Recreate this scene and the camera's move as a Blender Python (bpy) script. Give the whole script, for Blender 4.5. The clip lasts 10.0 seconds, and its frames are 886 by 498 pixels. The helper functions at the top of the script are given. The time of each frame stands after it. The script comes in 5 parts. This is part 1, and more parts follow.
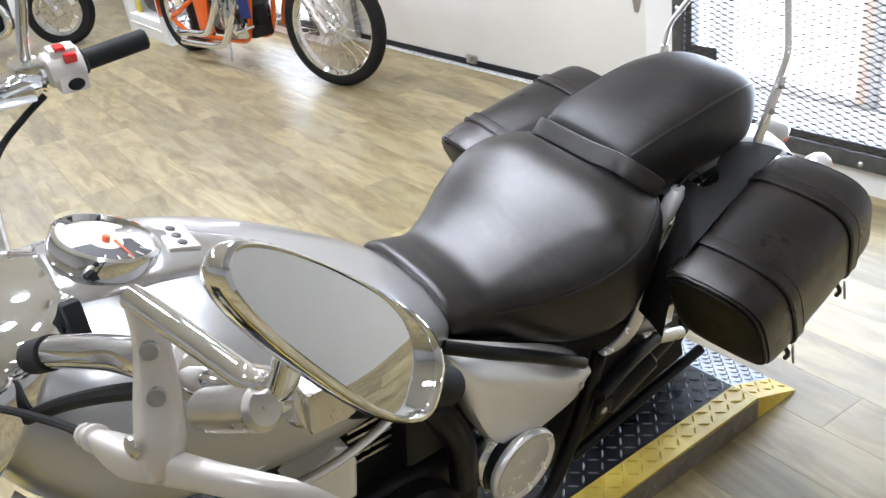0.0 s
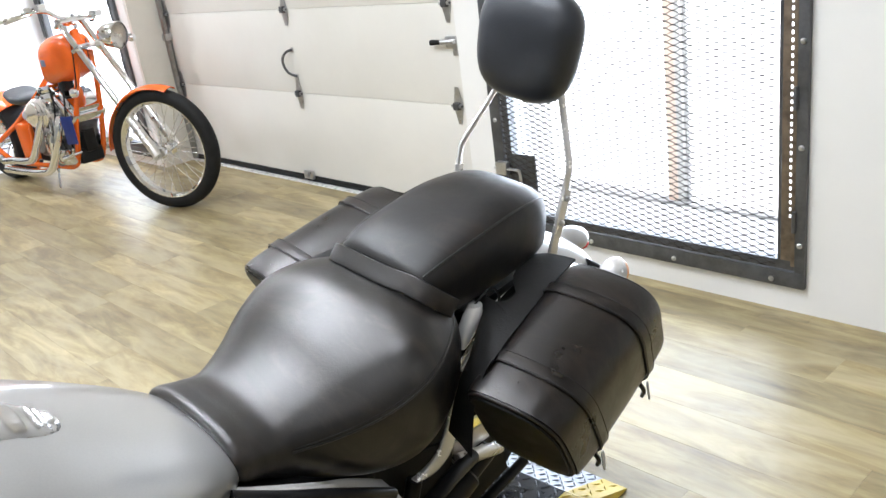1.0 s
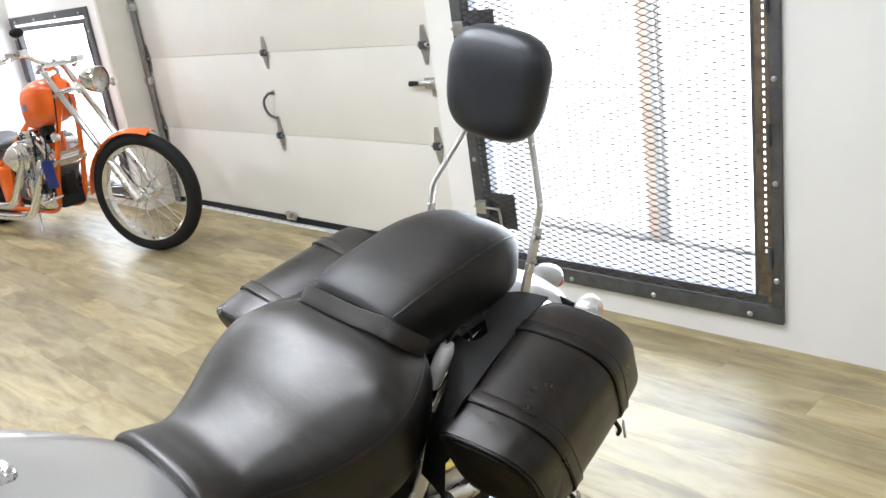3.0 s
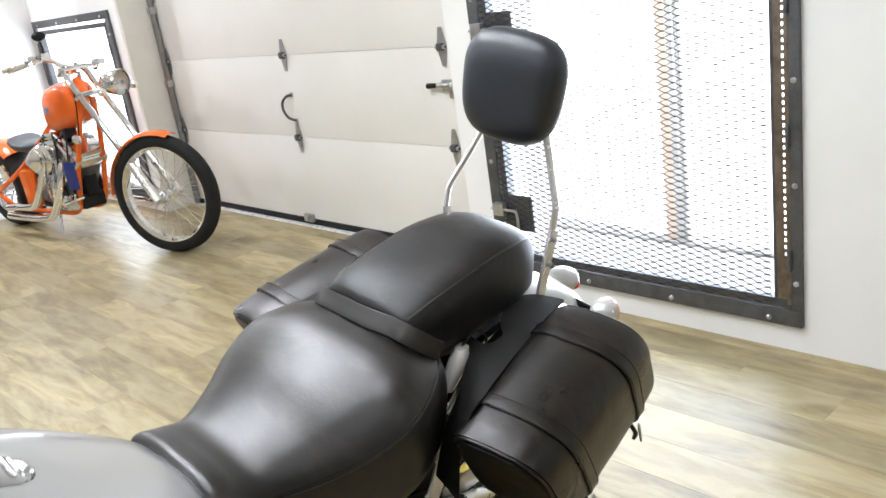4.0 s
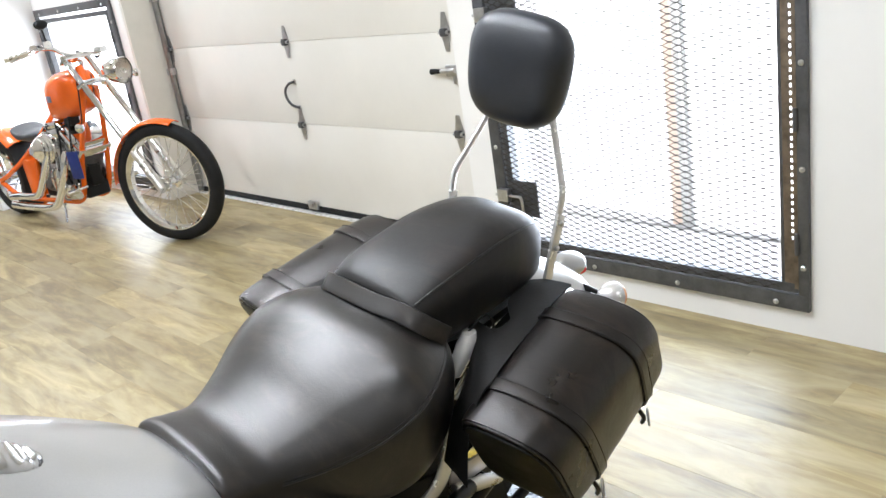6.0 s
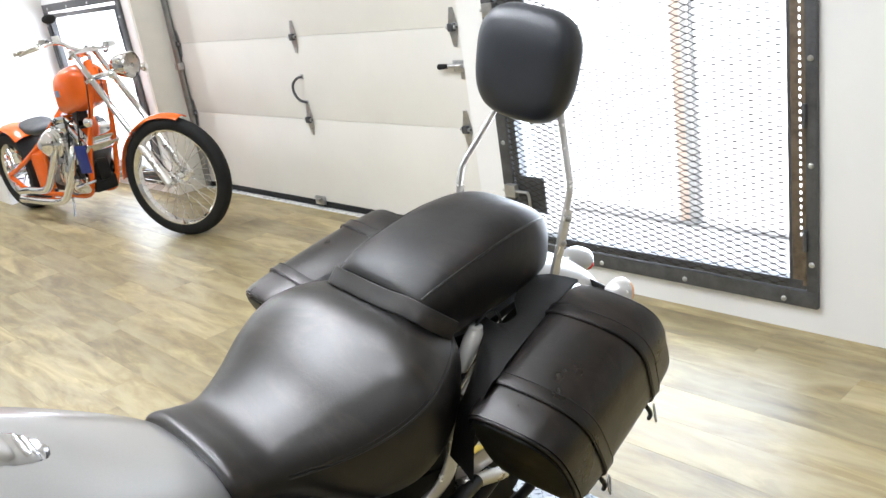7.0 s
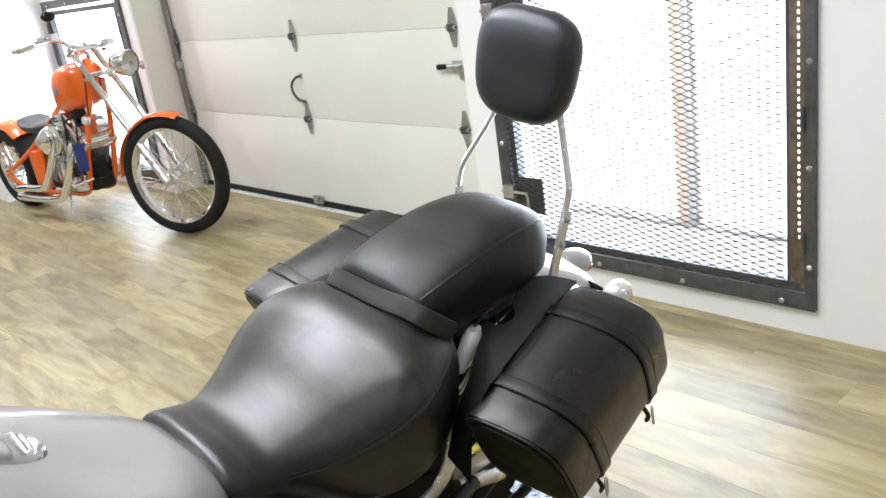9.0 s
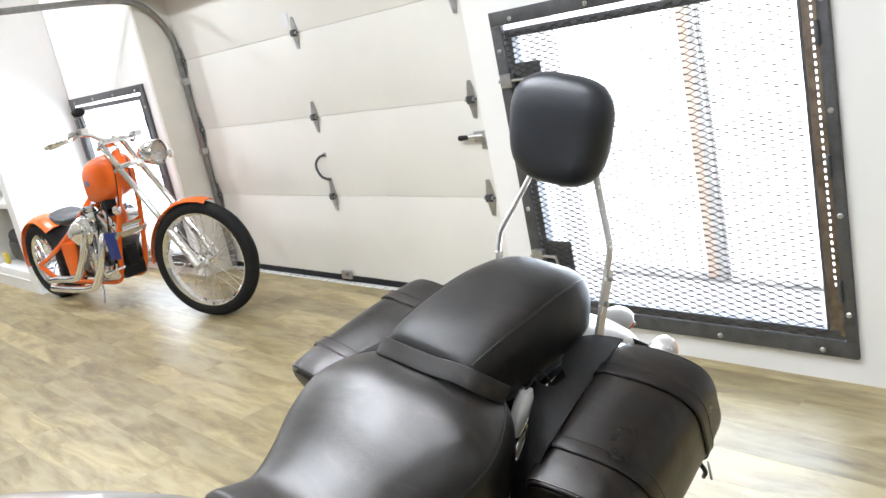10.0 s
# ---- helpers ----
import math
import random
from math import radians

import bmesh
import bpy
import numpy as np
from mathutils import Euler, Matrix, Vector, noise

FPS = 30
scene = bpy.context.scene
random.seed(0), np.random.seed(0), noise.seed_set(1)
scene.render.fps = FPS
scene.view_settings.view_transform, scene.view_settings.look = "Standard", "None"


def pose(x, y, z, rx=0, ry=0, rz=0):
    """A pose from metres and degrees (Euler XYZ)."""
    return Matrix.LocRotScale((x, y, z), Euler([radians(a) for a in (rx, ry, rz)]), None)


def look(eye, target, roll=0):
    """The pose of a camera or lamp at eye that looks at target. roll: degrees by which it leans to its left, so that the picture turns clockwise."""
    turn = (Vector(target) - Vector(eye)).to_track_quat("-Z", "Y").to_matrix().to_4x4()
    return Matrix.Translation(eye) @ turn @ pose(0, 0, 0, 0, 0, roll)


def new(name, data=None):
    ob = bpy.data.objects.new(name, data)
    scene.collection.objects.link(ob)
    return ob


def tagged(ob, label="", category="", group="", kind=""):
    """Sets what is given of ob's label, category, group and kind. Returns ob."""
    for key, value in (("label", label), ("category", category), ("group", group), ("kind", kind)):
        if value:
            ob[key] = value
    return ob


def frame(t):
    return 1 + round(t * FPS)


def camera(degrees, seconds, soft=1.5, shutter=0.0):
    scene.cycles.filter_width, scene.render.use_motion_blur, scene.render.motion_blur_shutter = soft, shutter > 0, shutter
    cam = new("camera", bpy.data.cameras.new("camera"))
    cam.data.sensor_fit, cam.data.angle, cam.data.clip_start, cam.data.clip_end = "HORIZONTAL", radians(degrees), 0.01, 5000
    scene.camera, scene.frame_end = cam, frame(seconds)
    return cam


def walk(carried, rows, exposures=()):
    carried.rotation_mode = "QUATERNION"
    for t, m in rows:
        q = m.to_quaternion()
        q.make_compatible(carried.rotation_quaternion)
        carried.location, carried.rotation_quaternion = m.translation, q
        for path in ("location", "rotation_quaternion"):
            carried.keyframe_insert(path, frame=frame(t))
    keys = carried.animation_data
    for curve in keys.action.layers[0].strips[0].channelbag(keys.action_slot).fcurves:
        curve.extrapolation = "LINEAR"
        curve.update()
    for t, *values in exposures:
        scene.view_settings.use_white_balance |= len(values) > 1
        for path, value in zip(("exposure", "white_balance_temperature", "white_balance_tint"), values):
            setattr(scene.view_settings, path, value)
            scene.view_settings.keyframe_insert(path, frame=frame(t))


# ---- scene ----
cam = camera(55.0, 10.0)
PATH = [
    (0, (0.701, 0.16, 1.521), (-0.838, 1.069, 0.623), -8.2),
    (0.5, (0.726, 0.232, 1.516), (-0.729, 1.309, 0.665), -8.6),
    (1, (0.749, 0.288, 1.529), (-0.653, 1.522, 0.814), -8.0),
    (1.5, (0.772, 0.313, 1.54), (-0.626, 1.604, 0.923), -9.0),
    (2, (0.781, 0.318, 1.534), (-0.613, 1.614, 0.917), -9.4),
    (2.5, (0.778, 0.311, 1.529), (-0.625, 1.593, 0.906), -8.5),
    (3, (0.769, 0.313, 1.524), (-0.627, 1.598, 0.891), -8.3),
    (4.5, (0.775, 0.321, 1.525), (-0.669, 1.557, 0.905), -9.1),
    (5, (0.773, 0.325, 1.523), (-0.668, 1.562, 0.896), -10.1),
    (6.5, (0.76, 0.316, 1.515), (-0.666, 1.555, 0.857), -8.6),
    (7, (0.761, 0.319, 1.514), (-0.677, 1.545, 0.858), -9.0),
    (7.5, (0.759, 0.32, 1.513), (-0.679, 1.544, 0.853), -9.1),
    (8, (0.757, 0.318, 1.513), (-0.677, 1.548, 0.859), -8.5),
    (8.5, (0.758, 0.317, 1.513), (-0.679, 1.539, 0.846), -8.2),
    (9, (0.759, 0.318, 1.516), (-0.675, 1.548, 0.859), -8.6),
    (9.5, (0.756, 0.309, 1.517), (-0.703, 1.53, 0.899), -9.8),
    (10, (0.745, 0.268, 1.523), (-0.739, 1.515, 1.03), -11.9),
]
walk(cam, [(t, look(eye, target, roll)) for t, eye, target, roll in PATH], [(0.0, 1.85, 5600, 12), (0.5, 1.85, 5650, 11), (1.0, 1.85, 5750, 10), (2.0, 1.8, 5800, 10), (3.0, 1.77, 5800, 10), (4.5, 1.83, 5800, 10), (5.0, 1.85, 5800, 10), (7.0, 1.87, 5800, 10), (7.5, 1.86, 5800, 10), (8.5, 1.8, 5800, 10), (9.5, 1.79, 5800, 10), (10.0, 1.84, 5800, 10)])

# ---------- world and large lights ----------
world = bpy.data.worlds.new("sky")
scene.world = world
world.use_nodes = True
wn = world.node_tree.nodes
sky = wn.new("ShaderNodeTexSky")
sky.sky_type = "NISHITA"
sky.sun_disc = False
sky.sun_elevation, sky.sun_rotation = radians(56), radians(93)
haze = wn.new("ShaderNodeHueSaturation")
haze.inputs["Saturation"].default_value = 0.3
world.node_tree.links.new(sky.outputs["Color"], haze.inputs["Color"])
world.node_tree.links.new(haze.outputs["Color"], wn["Background"].inputs["Color"])
wn["Background"].inputs["Strength"].default_value = 0.15
sun = new("sun", bpy.data.lights.new("sun", "SUN"))
sun.data.energy, sun.data.angle, sun.data.color = 5.0, radians(0.5), (1.0, 0.95, 0.88)
sun.matrix_world = look((8, 3, 12), (0, 3.4, 0))


def window_light(name, x0, x1, z0, z1, y, watts):
    """The sky's light that falls in through an opening."""
    ob = new(name, bpy.data.lights.new(name, "AREA"))
    ob.data.shape, ob.data.size, ob.data.size_y, ob.data.energy = "RECTANGLE", x1 - x0, z1 - z0, watts
    ob.data.color = (0.86, 0.935, 1.0)
    c = Vector(((x0 + x1) / 2, y, (z0 + z1) / 2))
    ob.matrix_world = look(c, c + Vector((0, -1, -0.05)))
    return ob


window_light("gate_daylight", -1.91, -0.57, 0.18, 1.48, 3.31, 12)
window_light("window_daylight", -7.30, -5.83, 0.18, 1.5, 3.31, 4)


LAMPS = [(-9.2, 0.88, 18.5), (-7.0, 1.98, 12.9), (-7.0, -0.92, 13.9), (-4.6, 1.98, 9.2), (-4.6, -1.12, 9.2), (-2.0, 1.45, 10.5), (-1.45, 0.7, 9.0), (-0.9, 1.45, 4.5), (-0.5, 0.48, 4.4), (0.05, 1.18, 3.6), (1.2, 0.08, 1.2), (-1.9, -1.52, 8.3), (0.7, -2.12, 10.0), (3.1, 1.68, 3.5), (3.1, -1.32, 2.5)]


def ceiling_light(x, y, watts):
    ob = new("ceiling_light", bpy.data.lights.new("ceiling_light", "AREA"))
    ob.data.shape, ob.data.size, ob.data.energy = "DISK", 0.20, watts
    ob.data.color = (1.0, 0.983, 0.952)
    ob.matrix_world = look((x, y, 3.015), (x, y, 0))


for lx, ly, watts in LAMPS:
    ceiling_light(lx, ly, watts)

# ---------- helpers for meshes ----------
def part(name, bm, material, parent=None, label="", smooth=True):
    """Link a bmesh as one mesh object under its parent."""
    me = bpy.data.meshes.new(name)
    bmesh.ops.recalc_face_normals(bm, faces=bm.faces)
    bm.to_mesh(me)
    bm.free()
    me.materials.append(material)
    if smooth:
        me.polygons.foreach_set("use_smooth", [True] * len(me.polygons))
        me.set_sharp_from_angle(angle=radians(42))
    ob = new(name, me)
    ob.parent = parent
    if label:
        ob["label"] = label
    return ob


def thing(name, label, category, group="", kind="", m=None):
    ob = new(name)
    ob.empty_display_size = 0.1
    if m is not None:
        ob.matrix_world = m
    return tagged(ob, label, category, group, kind)


def merge(*bms):
    """All the bmeshes in one."""
    out = bmesh.new()
    for b in bms:
        me = bpy.data.meshes.new("tmp")
        b.to_mesh(me)
        b.free()
        out.from_mesh(me)
        bpy.data.meshes.remove(me)
    return out


def box(x0, x1, y0, y1, z0, z1, bevel=0.0, seg=2):
    bm = bmesh.new()
    bmesh.ops.create_cube(bm, size=1)
    bm.transform(Matrix.Translation(((x0 + x1) / 2, (y0 + y1) / 2, (z0 + z1) / 2)) @ Matrix.Diagonal((abs(x1 - x0), abs(y1 - y0), abs(z1 - z0), 1)))
    if bevel:
        bmesh.ops.bevel(bm, geom=bm.edges[:], offset=bevel, segments=seg, affect="EDGES", profile=0.6)
    return bm


def moved(bm, m):
    bm.transform(m)
    return bm


def loft(rings, caps=True, closed=True):
    """A skin over rings of as many points each."""
    bm = bmesh.new()
    rows = [[bm.verts.new(p) for p in r] for r in rings]
    n = len(rows[0])
    for a, b in zip(rows, rows[1:]):
        for i in range(n if closed else n - 1):
            j = (i + 1) % n
            bm.faces.new((a[i], a[j], b[j], b[i]))
    if caps and closed:
        bm.faces.new(rows[0])
        bm.faces.new(rows[-1])
    return bm


def oval(c, u, v, ru, rv, n=2.0, seg=28, rv2=None):
    """A superellipse round c in the plane of u and v; rv2: its radius on the lower side."""
    c, u, v = Vector(c), Vector(u), Vector(v)
    out = []
    for i in range(seg):
        a = 2 * math.pi * i / seg
        cu, sv = math.cos(a), math.sin(a)
        cu = math.copysign(abs(cu) ** (2 / n), cu)
        sv = math.copysign(abs(sv) ** (2 / n), sv)
        out.append(c + u * ru * cu + v * sv * (rv if sv >= 0 or rv2 is None else rv2))
    return out


def spline(points, steps=8):
    """Catmull-Rom through the points."""
    p = [Vector(q) for q in points]
    p = [p[0] * 2 - p[1], *p, p[-1] * 2 - p[-2]]
    out = []
    for i in range(1, len(p) - 2):
        for k in range(steps):
            t = k / steps
            a, b, c, d = p[i - 1], p[i], p[i + 1], p[i + 2]
            out.append(0.5 * (2 * b + (c - a) * t + (2 * a - 5 * b + 4 * c - d) * t * t + (3 * b - a - 3 * c + d) * t ** 3))
    return out + [p[-2]]


def tube(points, r, seg=12, steps=6, flat=1.0, ends=None):
    """A rod along a smooth line; flat squeezes it one way; ends: radii at both ends."""
    line = spline(points, steps) if steps > 1 else [Vector(q) for q in points]
    up = Vector((0.13, 0.21, 0.97))
    rings = []
    for i, c in enumerate(line):
        d = (line[min(i + 1, len(line) - 1)] - line[max(i - 1, 0)]).normalized()
        u = d.cross(up)
        if u.length < 1e-3:
            u = d.cross(Vector((1, 0, 0)))
        u.normalize()
        v = u.cross(d).normalized()
        up = v
        k = r if ends is None else ends[0] + (ends[1] - ends[0]) * i / (len(line) - 1)
        rings.append(oval(c, u, v, k, k * flat, 2, seg))
    return loft(rings)


def rod(a, b, r0, r1=None, seg=16, bevel=0.0):
    """A round bar from a to b."""
    a, b = Vector(a), Vector(b)
    r1 = r0 if r1 is None else r1
    d = (b - a)
    m = d.to_track_quat("Z", "Y").to_matrix()
    u, v = m.col[0], m.col[1]
    e = min(bevel, d.length / 3)
    dn = d.normalized()
    if e:
        rings = [oval(a, u, v, r0 - e, r0 - e, 2, seg), oval(a + dn * e, u, v, r0, r0, 2, seg), oval(b - dn * e, u, v, r1, r1, 2, seg), oval(b, u, v, r1 - e, r1 - e, 2, seg)]
    else:
        rings = [oval(a, u, v, r0, r0, 2, seg), oval(b, u, v, r1, r1, 2, seg)]
    return loft(rings)


def turned(profile, c=(0, 0, 0), axis=(0, 0, 1), seg=32, closed=False, caps=True):
    """A body turned on a lathe: (radius, height) pairs along axis from c."""
    c, axis = Vector(c), Vector(axis).normalized()
    m = axis.to_track_quat("Z", "Y").to_matrix()
    rings = [oval(c + axis * h, m.col[0], m.col[1], max(r, 1e-4), max(r, 1e-4), 2, seg) for r, h in profile]
    if closed:
        rings.append(rings[0])
        return loft(rings, caps=False)
    return loft(rings, caps)


def ball(c, rx, ry, rz, seg=20):
    bm = bmesh.new()
    bmesh.ops.create_uvsphere(bm, u_segments=seg, v_segments=seg // 2, radius=1)
    bm.transform(Matrix.Translation(c) @ Matrix.Diagonal((rx, ry, rz, 1)))
    return bm


# ---------- materials ----------
def material(name, colour, rough=0.5, metal=0.0, vary=0.0, scale=8.0, bump=0.0, bump_scale=60.0, rough_vary=0.0, coat=0.0, second=None, stretch=None, random_vary=0.0):
    """A surface with grain at two scales; vary: how far its colour strays; second: a colour that it strays to."""
    mat = bpy.data.materials.new(name)
    mat.use_nodes = True
    nt = mat.node_tree
    nd, ln = nt.nodes, nt.links
    b = nd["Principled BSDF"]
    b.inputs["Base Color"].default_value = (*colour, 1)
    b.inputs["Roughness"].default_value = rough
    b.inputs["Metallic"].default_value = metal
    b.inputs["Coat Weight"].default_value = coat
    b.inputs["Coat Roughness"].default_value = 0.08
    tc = nd.new("ShaderNodeTexCoord")
    mp = nd.new("ShaderNodeMapping")
    ln.new(tc.outputs["Object"], mp.inputs["Vector"])
    if stretch:
        mp.inputs["Scale"].default_value = stretch
    if vary or rough_vary:
        big = nd.new("ShaderNodeTexNoise")
        big.inputs["Scale"].default_value = scale
        big.inputs["Detail"].default_value = 6
        big.inputs["Roughness"].default_value = 0.65
        ln.new(mp.outputs["Vector"], big.inputs["Vector"])
        ramp = nd.new("ShaderNodeMapRange")
        ramp.inputs["From Min"].default_value, ramp.inputs["From Max"].default_value = 0.3, 0.7
        ln.new(big.outputs["Fac"], ramp.inputs["Value"])
        mix = nd.new("ShaderNodeMix")
        mix.data_type = "RGBA"
        low = tuple(c * (1 - vary) for c in colour)
        high = second if second else tuple(min(1, c * (1 + vary)) for c in colour)
        mix.inputs["A"].default_value, mix.inputs["B"].default_value = (*low, 1), (*high, 1)
        ln.new(ramp.outputs["Result"], mix.inputs["Factor"])
        last = mix.outputs["Result"]
        if random_vary:
            info = nd.new("ShaderNodeObjectInfo")
            hsv = nd.new("ShaderNodeHueSaturation")
            mr = nd.new("ShaderNodeMapRange")
            mr.inputs["To Min"].default_value, mr.inputs["To Max"].default_value = 1 - random_vary, 1 + random_vary
            ln.new(info.outputs["Random"], mr.inputs["Value"])
            ln.new(mr.outputs["Result"], hsv.inputs["Value"])
            ln.new(last, hsv.inputs["Color"])
            last = hsv.outputs["Color"]
        ln.new(last, b.inputs["Base Color"])
        if rough_vary:
            rr = nd.new("ShaderNodeMapRange")
            rr.inputs["From Min"].default_value, rr.inputs["From Max"].default_value = 0.3, 0.7
            rr.inputs["To Min"].default_value, rr.inputs["To Max"].default_value = max(0, rough - rough_vary), min(1, rough + rough_vary)
            ln.new(big.outputs["Fac"], rr.inputs["Value"])
            ln.new(rr.outputs["Result"], b.inputs["Roughness"])
    if bump:
        fine = nd.new("ShaderNodeTexNoise")
        fine.inputs["Scale"].default_value = bump_scale
        fine.inputs["Detail"].default_value = 4
        ln.new(mp.outputs["Vector"], fine.inputs["Vector"])
        bp = nd.new("ShaderNodeBump")
        bp.inputs["Strength"].default_value = bump
        bp.inputs["Distance"].default_value = 0.004
        ln.new(fine.outputs["Fac"], bp.inputs["Height"])
        ln.new(bp.outputs["Normal"], b.inputs["Normal"])
    return mat


def worn(mat, colour, amount=0.6, scale=7.0, crease=0.25):
    """Scuffs of a paler colour and soft creases on leather."""
    nt = mat.node_tree
    nd, ln = nt.nodes, nt.links
    b = nd["Principled BSDF"]
    tc = nd.new("ShaderNodeTexCoord")

    def noise_of(k, stretch, detail, distort):
        mp = nd.new("ShaderNodeMapping")
        mp.inputs["Scale"].default_value = stretch
        mp.inputs["Rotation"].default_value = (0.2, 0.3, 0.5)
        ln.new(tc.outputs["Object"], mp.inputs["Vector"])
        n = nd.new("ShaderNodeTexNoise")
        n.inputs["Scale"].default_value, n.inputs["Detail"].default_value = k, detail
        n.inputs["Roughness"].default_value, n.inputs["Distortion"].default_value = 0.7, distort
        ln.new(mp.outputs["Vector"], n.inputs["Vector"])
        return n.outputs["Fac"]

    old = b.inputs["Base Color"].links[0].from_socket
    mr = nd.new("ShaderNodeMapRange")
    mr.inputs["From Min"].default_value, mr.inputs["From Max"].default_value, mr.inputs["To Max"].default_value = 0.50, 0.72, amount
    ln.new(noise_of(scale, (1.0, 2.2, 1.6), 9, 1.0), mr.inputs["Value"])
    mix = nd.new("ShaderNodeMix")
    mix.data_type = "RGBA"
    mix.inputs["B"].default_value = (*colour, 1)
    ln.new(old, mix.inputs["A"])
    ln.new(mr.outputs["Result"], mix.inputs["Factor"])
    ln.new(mix.outputs["Result"], b.inputs["Base Color"])
    bp = nd.new("ShaderNodeBump")
    bp.inputs["Strength"].default_value, bp.inputs["Distance"].default_value = crease, 0.004
    ln.new(noise_of(scale * 4.5, (1.0, 1.7, 1.0), 6, 0.6), bp.inputs["Height"])
    if b.inputs["Normal"].links:
        ln.new(b.inputs["Normal"].links[0].from_socket, bp.inputs["Normal"])
    ln.new(bp.outputs["Normal"], b.inputs["Normal"])


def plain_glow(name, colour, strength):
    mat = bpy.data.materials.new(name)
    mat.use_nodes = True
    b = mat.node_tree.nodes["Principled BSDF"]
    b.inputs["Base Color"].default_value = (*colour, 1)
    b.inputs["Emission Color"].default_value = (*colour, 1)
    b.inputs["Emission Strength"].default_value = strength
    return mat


def glass(name, colour=(1, 1, 1), rough=0.02):
    mat = bpy.data.materials.new(name)
    mat.use_nodes = True
    b = mat.node_tree.nodes["Principled BSDF"]
    b.inputs["Base Color"].default_value = (*colour, 1)
    b.inputs["Roughness"].default_value = rough
    b.inputs["Transmission Weight"].default_value = 1
    b.inputs["IOR"].default_value = 1.45
    return mat


def plank_material():
    """Worn vinyl planks: each a shade of its own, with long grain, knots and cloudy wear."""
    mat = bpy.data.materials.new("vinyl_plank")
    mat.use_nodes = True
    nt = mat.node_tree
    nd, ln = nt.nodes, nt.links
    b = nd["Principled BSDF"]
    info = nd.new("ShaderNodeObjectInfo")
    tc = nd.new("ShaderNodeTexCoord")
    geo = nd.new("ShaderNodeNewGeometry")
    add = nd.new("ShaderNodeVectorMath")
    add.operation = "ADD"
    off = nd.new("ShaderNodeVectorMath")
    off.operation = "SCALE"
    off.inputs[0].default_value = (7.3, 3.1, 0)
    ln.new(info.outputs["Random"], off.inputs["Scale"])
    ln.new(geo.outputs["Position"], add.inputs[0])
    ln.new(off.outputs["Vector"], add.inputs[1])

    def noise_of(scale, stretch, detail=5, rough=0.6):
        mp = nd.new("ShaderNodeMapping")
        mp.inputs["Scale"].default_value = stretch
        ln.new(add.outputs["Vector"], mp.inputs["Vector"])
        n = nd.new("ShaderNodeTexNoise")
        n.inputs["Scale"].default_value, n.inputs["Detail"].default_value, n.inputs["Roughness"].default_value = scale, detail, rough
        n.inputs["Distortion"].default_value = 0.6
        ln.new(mp.outputs["Vector"], n.inputs["Vector"])
        return n.outputs["Fac"]

    grain = noise_of(2.7, (1.0, 4.8, 1.0), 7, 0.66)
    cloud = noise_of(2.0, (1.0, 3.5, 1.0), 4)
    ramp = nd.new("ShaderNodeValToRGB")
    ramp.color_ramp.elements[0].position, ramp.color_ramp.elements[0].color = 0.32, (0.150, 0.112, 0.050, 1)
    ramp.color_ramp.elements[1].position, ramp.color_ramp.elements[1].color = 0.68, (0.43, 0.355, 0.175, 1)
    e = ramp.color_ramp.elements.new(0.5)
    e.color = (0.265, 0.205, 0.090, 1)
    ln.new(grain, ramp.inputs["Fac"])
    pale = nd.new("ShaderNodeMix")
    pale.data_type = "RGBA"
    pale.inputs["B"].default_value = (0.385, 0.325, 0.185, 1)
    cr = nd.new("ShaderNodeMapRange")
    cr.inputs["From Min"].default_value, cr.inputs["From Max"].default_value, cr.inputs["To Max"].default_value = 0.42, 0.68, 0.85
    ln.new(cloud, cr.inputs["Value"])
    ln.new(cr.outputs["Result"], pale.inputs["Factor"])
    ln.new(ramp.outputs["Color"], pale.inputs["A"])
    hsv = nd.new("ShaderNodeHueSaturation")
    mr = nd.new("ShaderNodeMapRange")
    mr.inputs["To Min"].default_value, mr.inputs["To Max"].default_value = 0.78, 1.2
    ln.new(info.outputs["Random"], mr.inputs["Value"])
    ln.new(mr.outputs["Result"], hsv.inputs["Value"])
    ln.new(pale.outputs["Result"], hsv.inputs["Color"])
    ln.new(hsv.outputs["Color"], b.inputs["Base Color"])
    rr = nd.new("ShaderNodeMapRange")
    rr.inputs["To Min"].default_value, rr.inputs["To Max"].default_value = 0.34, 0.46
    ln.new(grain, rr.inputs["Value"])
    ln.new(rr.outputs["Result"], b.inputs["Roughness"])
    b.inputs["Specular IOR Level"].default_value = 0.8
    bp = nd.new("ShaderNodeBump")
    bp.inputs["Strength"].default_value, bp.inputs["Distance"].default_value = 0.12, 0.002
    ln.new(grain, bp.inputs["Height"])
    ln.new(bp.outputs["Normal"], b.inputs["Normal"])
    return mat


M_WALL = material("white_wall_paint", (0.80, 0.79, 0.77), 0.6, vary=0.03, scale=1.5, bump=0.05, bump_scale=90)
M_DOOR = material("cream_door_paint", (0.76, 0.74, 0.69), 0.42, vary=0.03, scale=2.0, bump=0.06, bump_scale=120, rough_vary=0.08)
M_BACK = material("grey_wall_paint", (0.56, 0.56, 0.56), 0.7, vary=0.05, scale=1.5, bump=0.05)
M_YOKE = material("matt_yoke_leather", (0.008, 0.0075, 0.007), 0.62, vary=0.3, scale=12, bump=0.2, bump_scale=170)
M_CEIL = material("ceiling_paint", (0.80, 0.79, 0.77), 0.8, vary=0.03, scale=1.0, bump=0.05)
M_JAMB = material("jamb_paint", (0.66, 0.63, 0.56), 0.6, vary=0.06, scale=3.0, bump=0.05)
M_PLANK = plank_material()
M_JOINT = material("floor_joint", (0.13, 0.10, 0.06), 0.7, vary=0.2, scale=6)
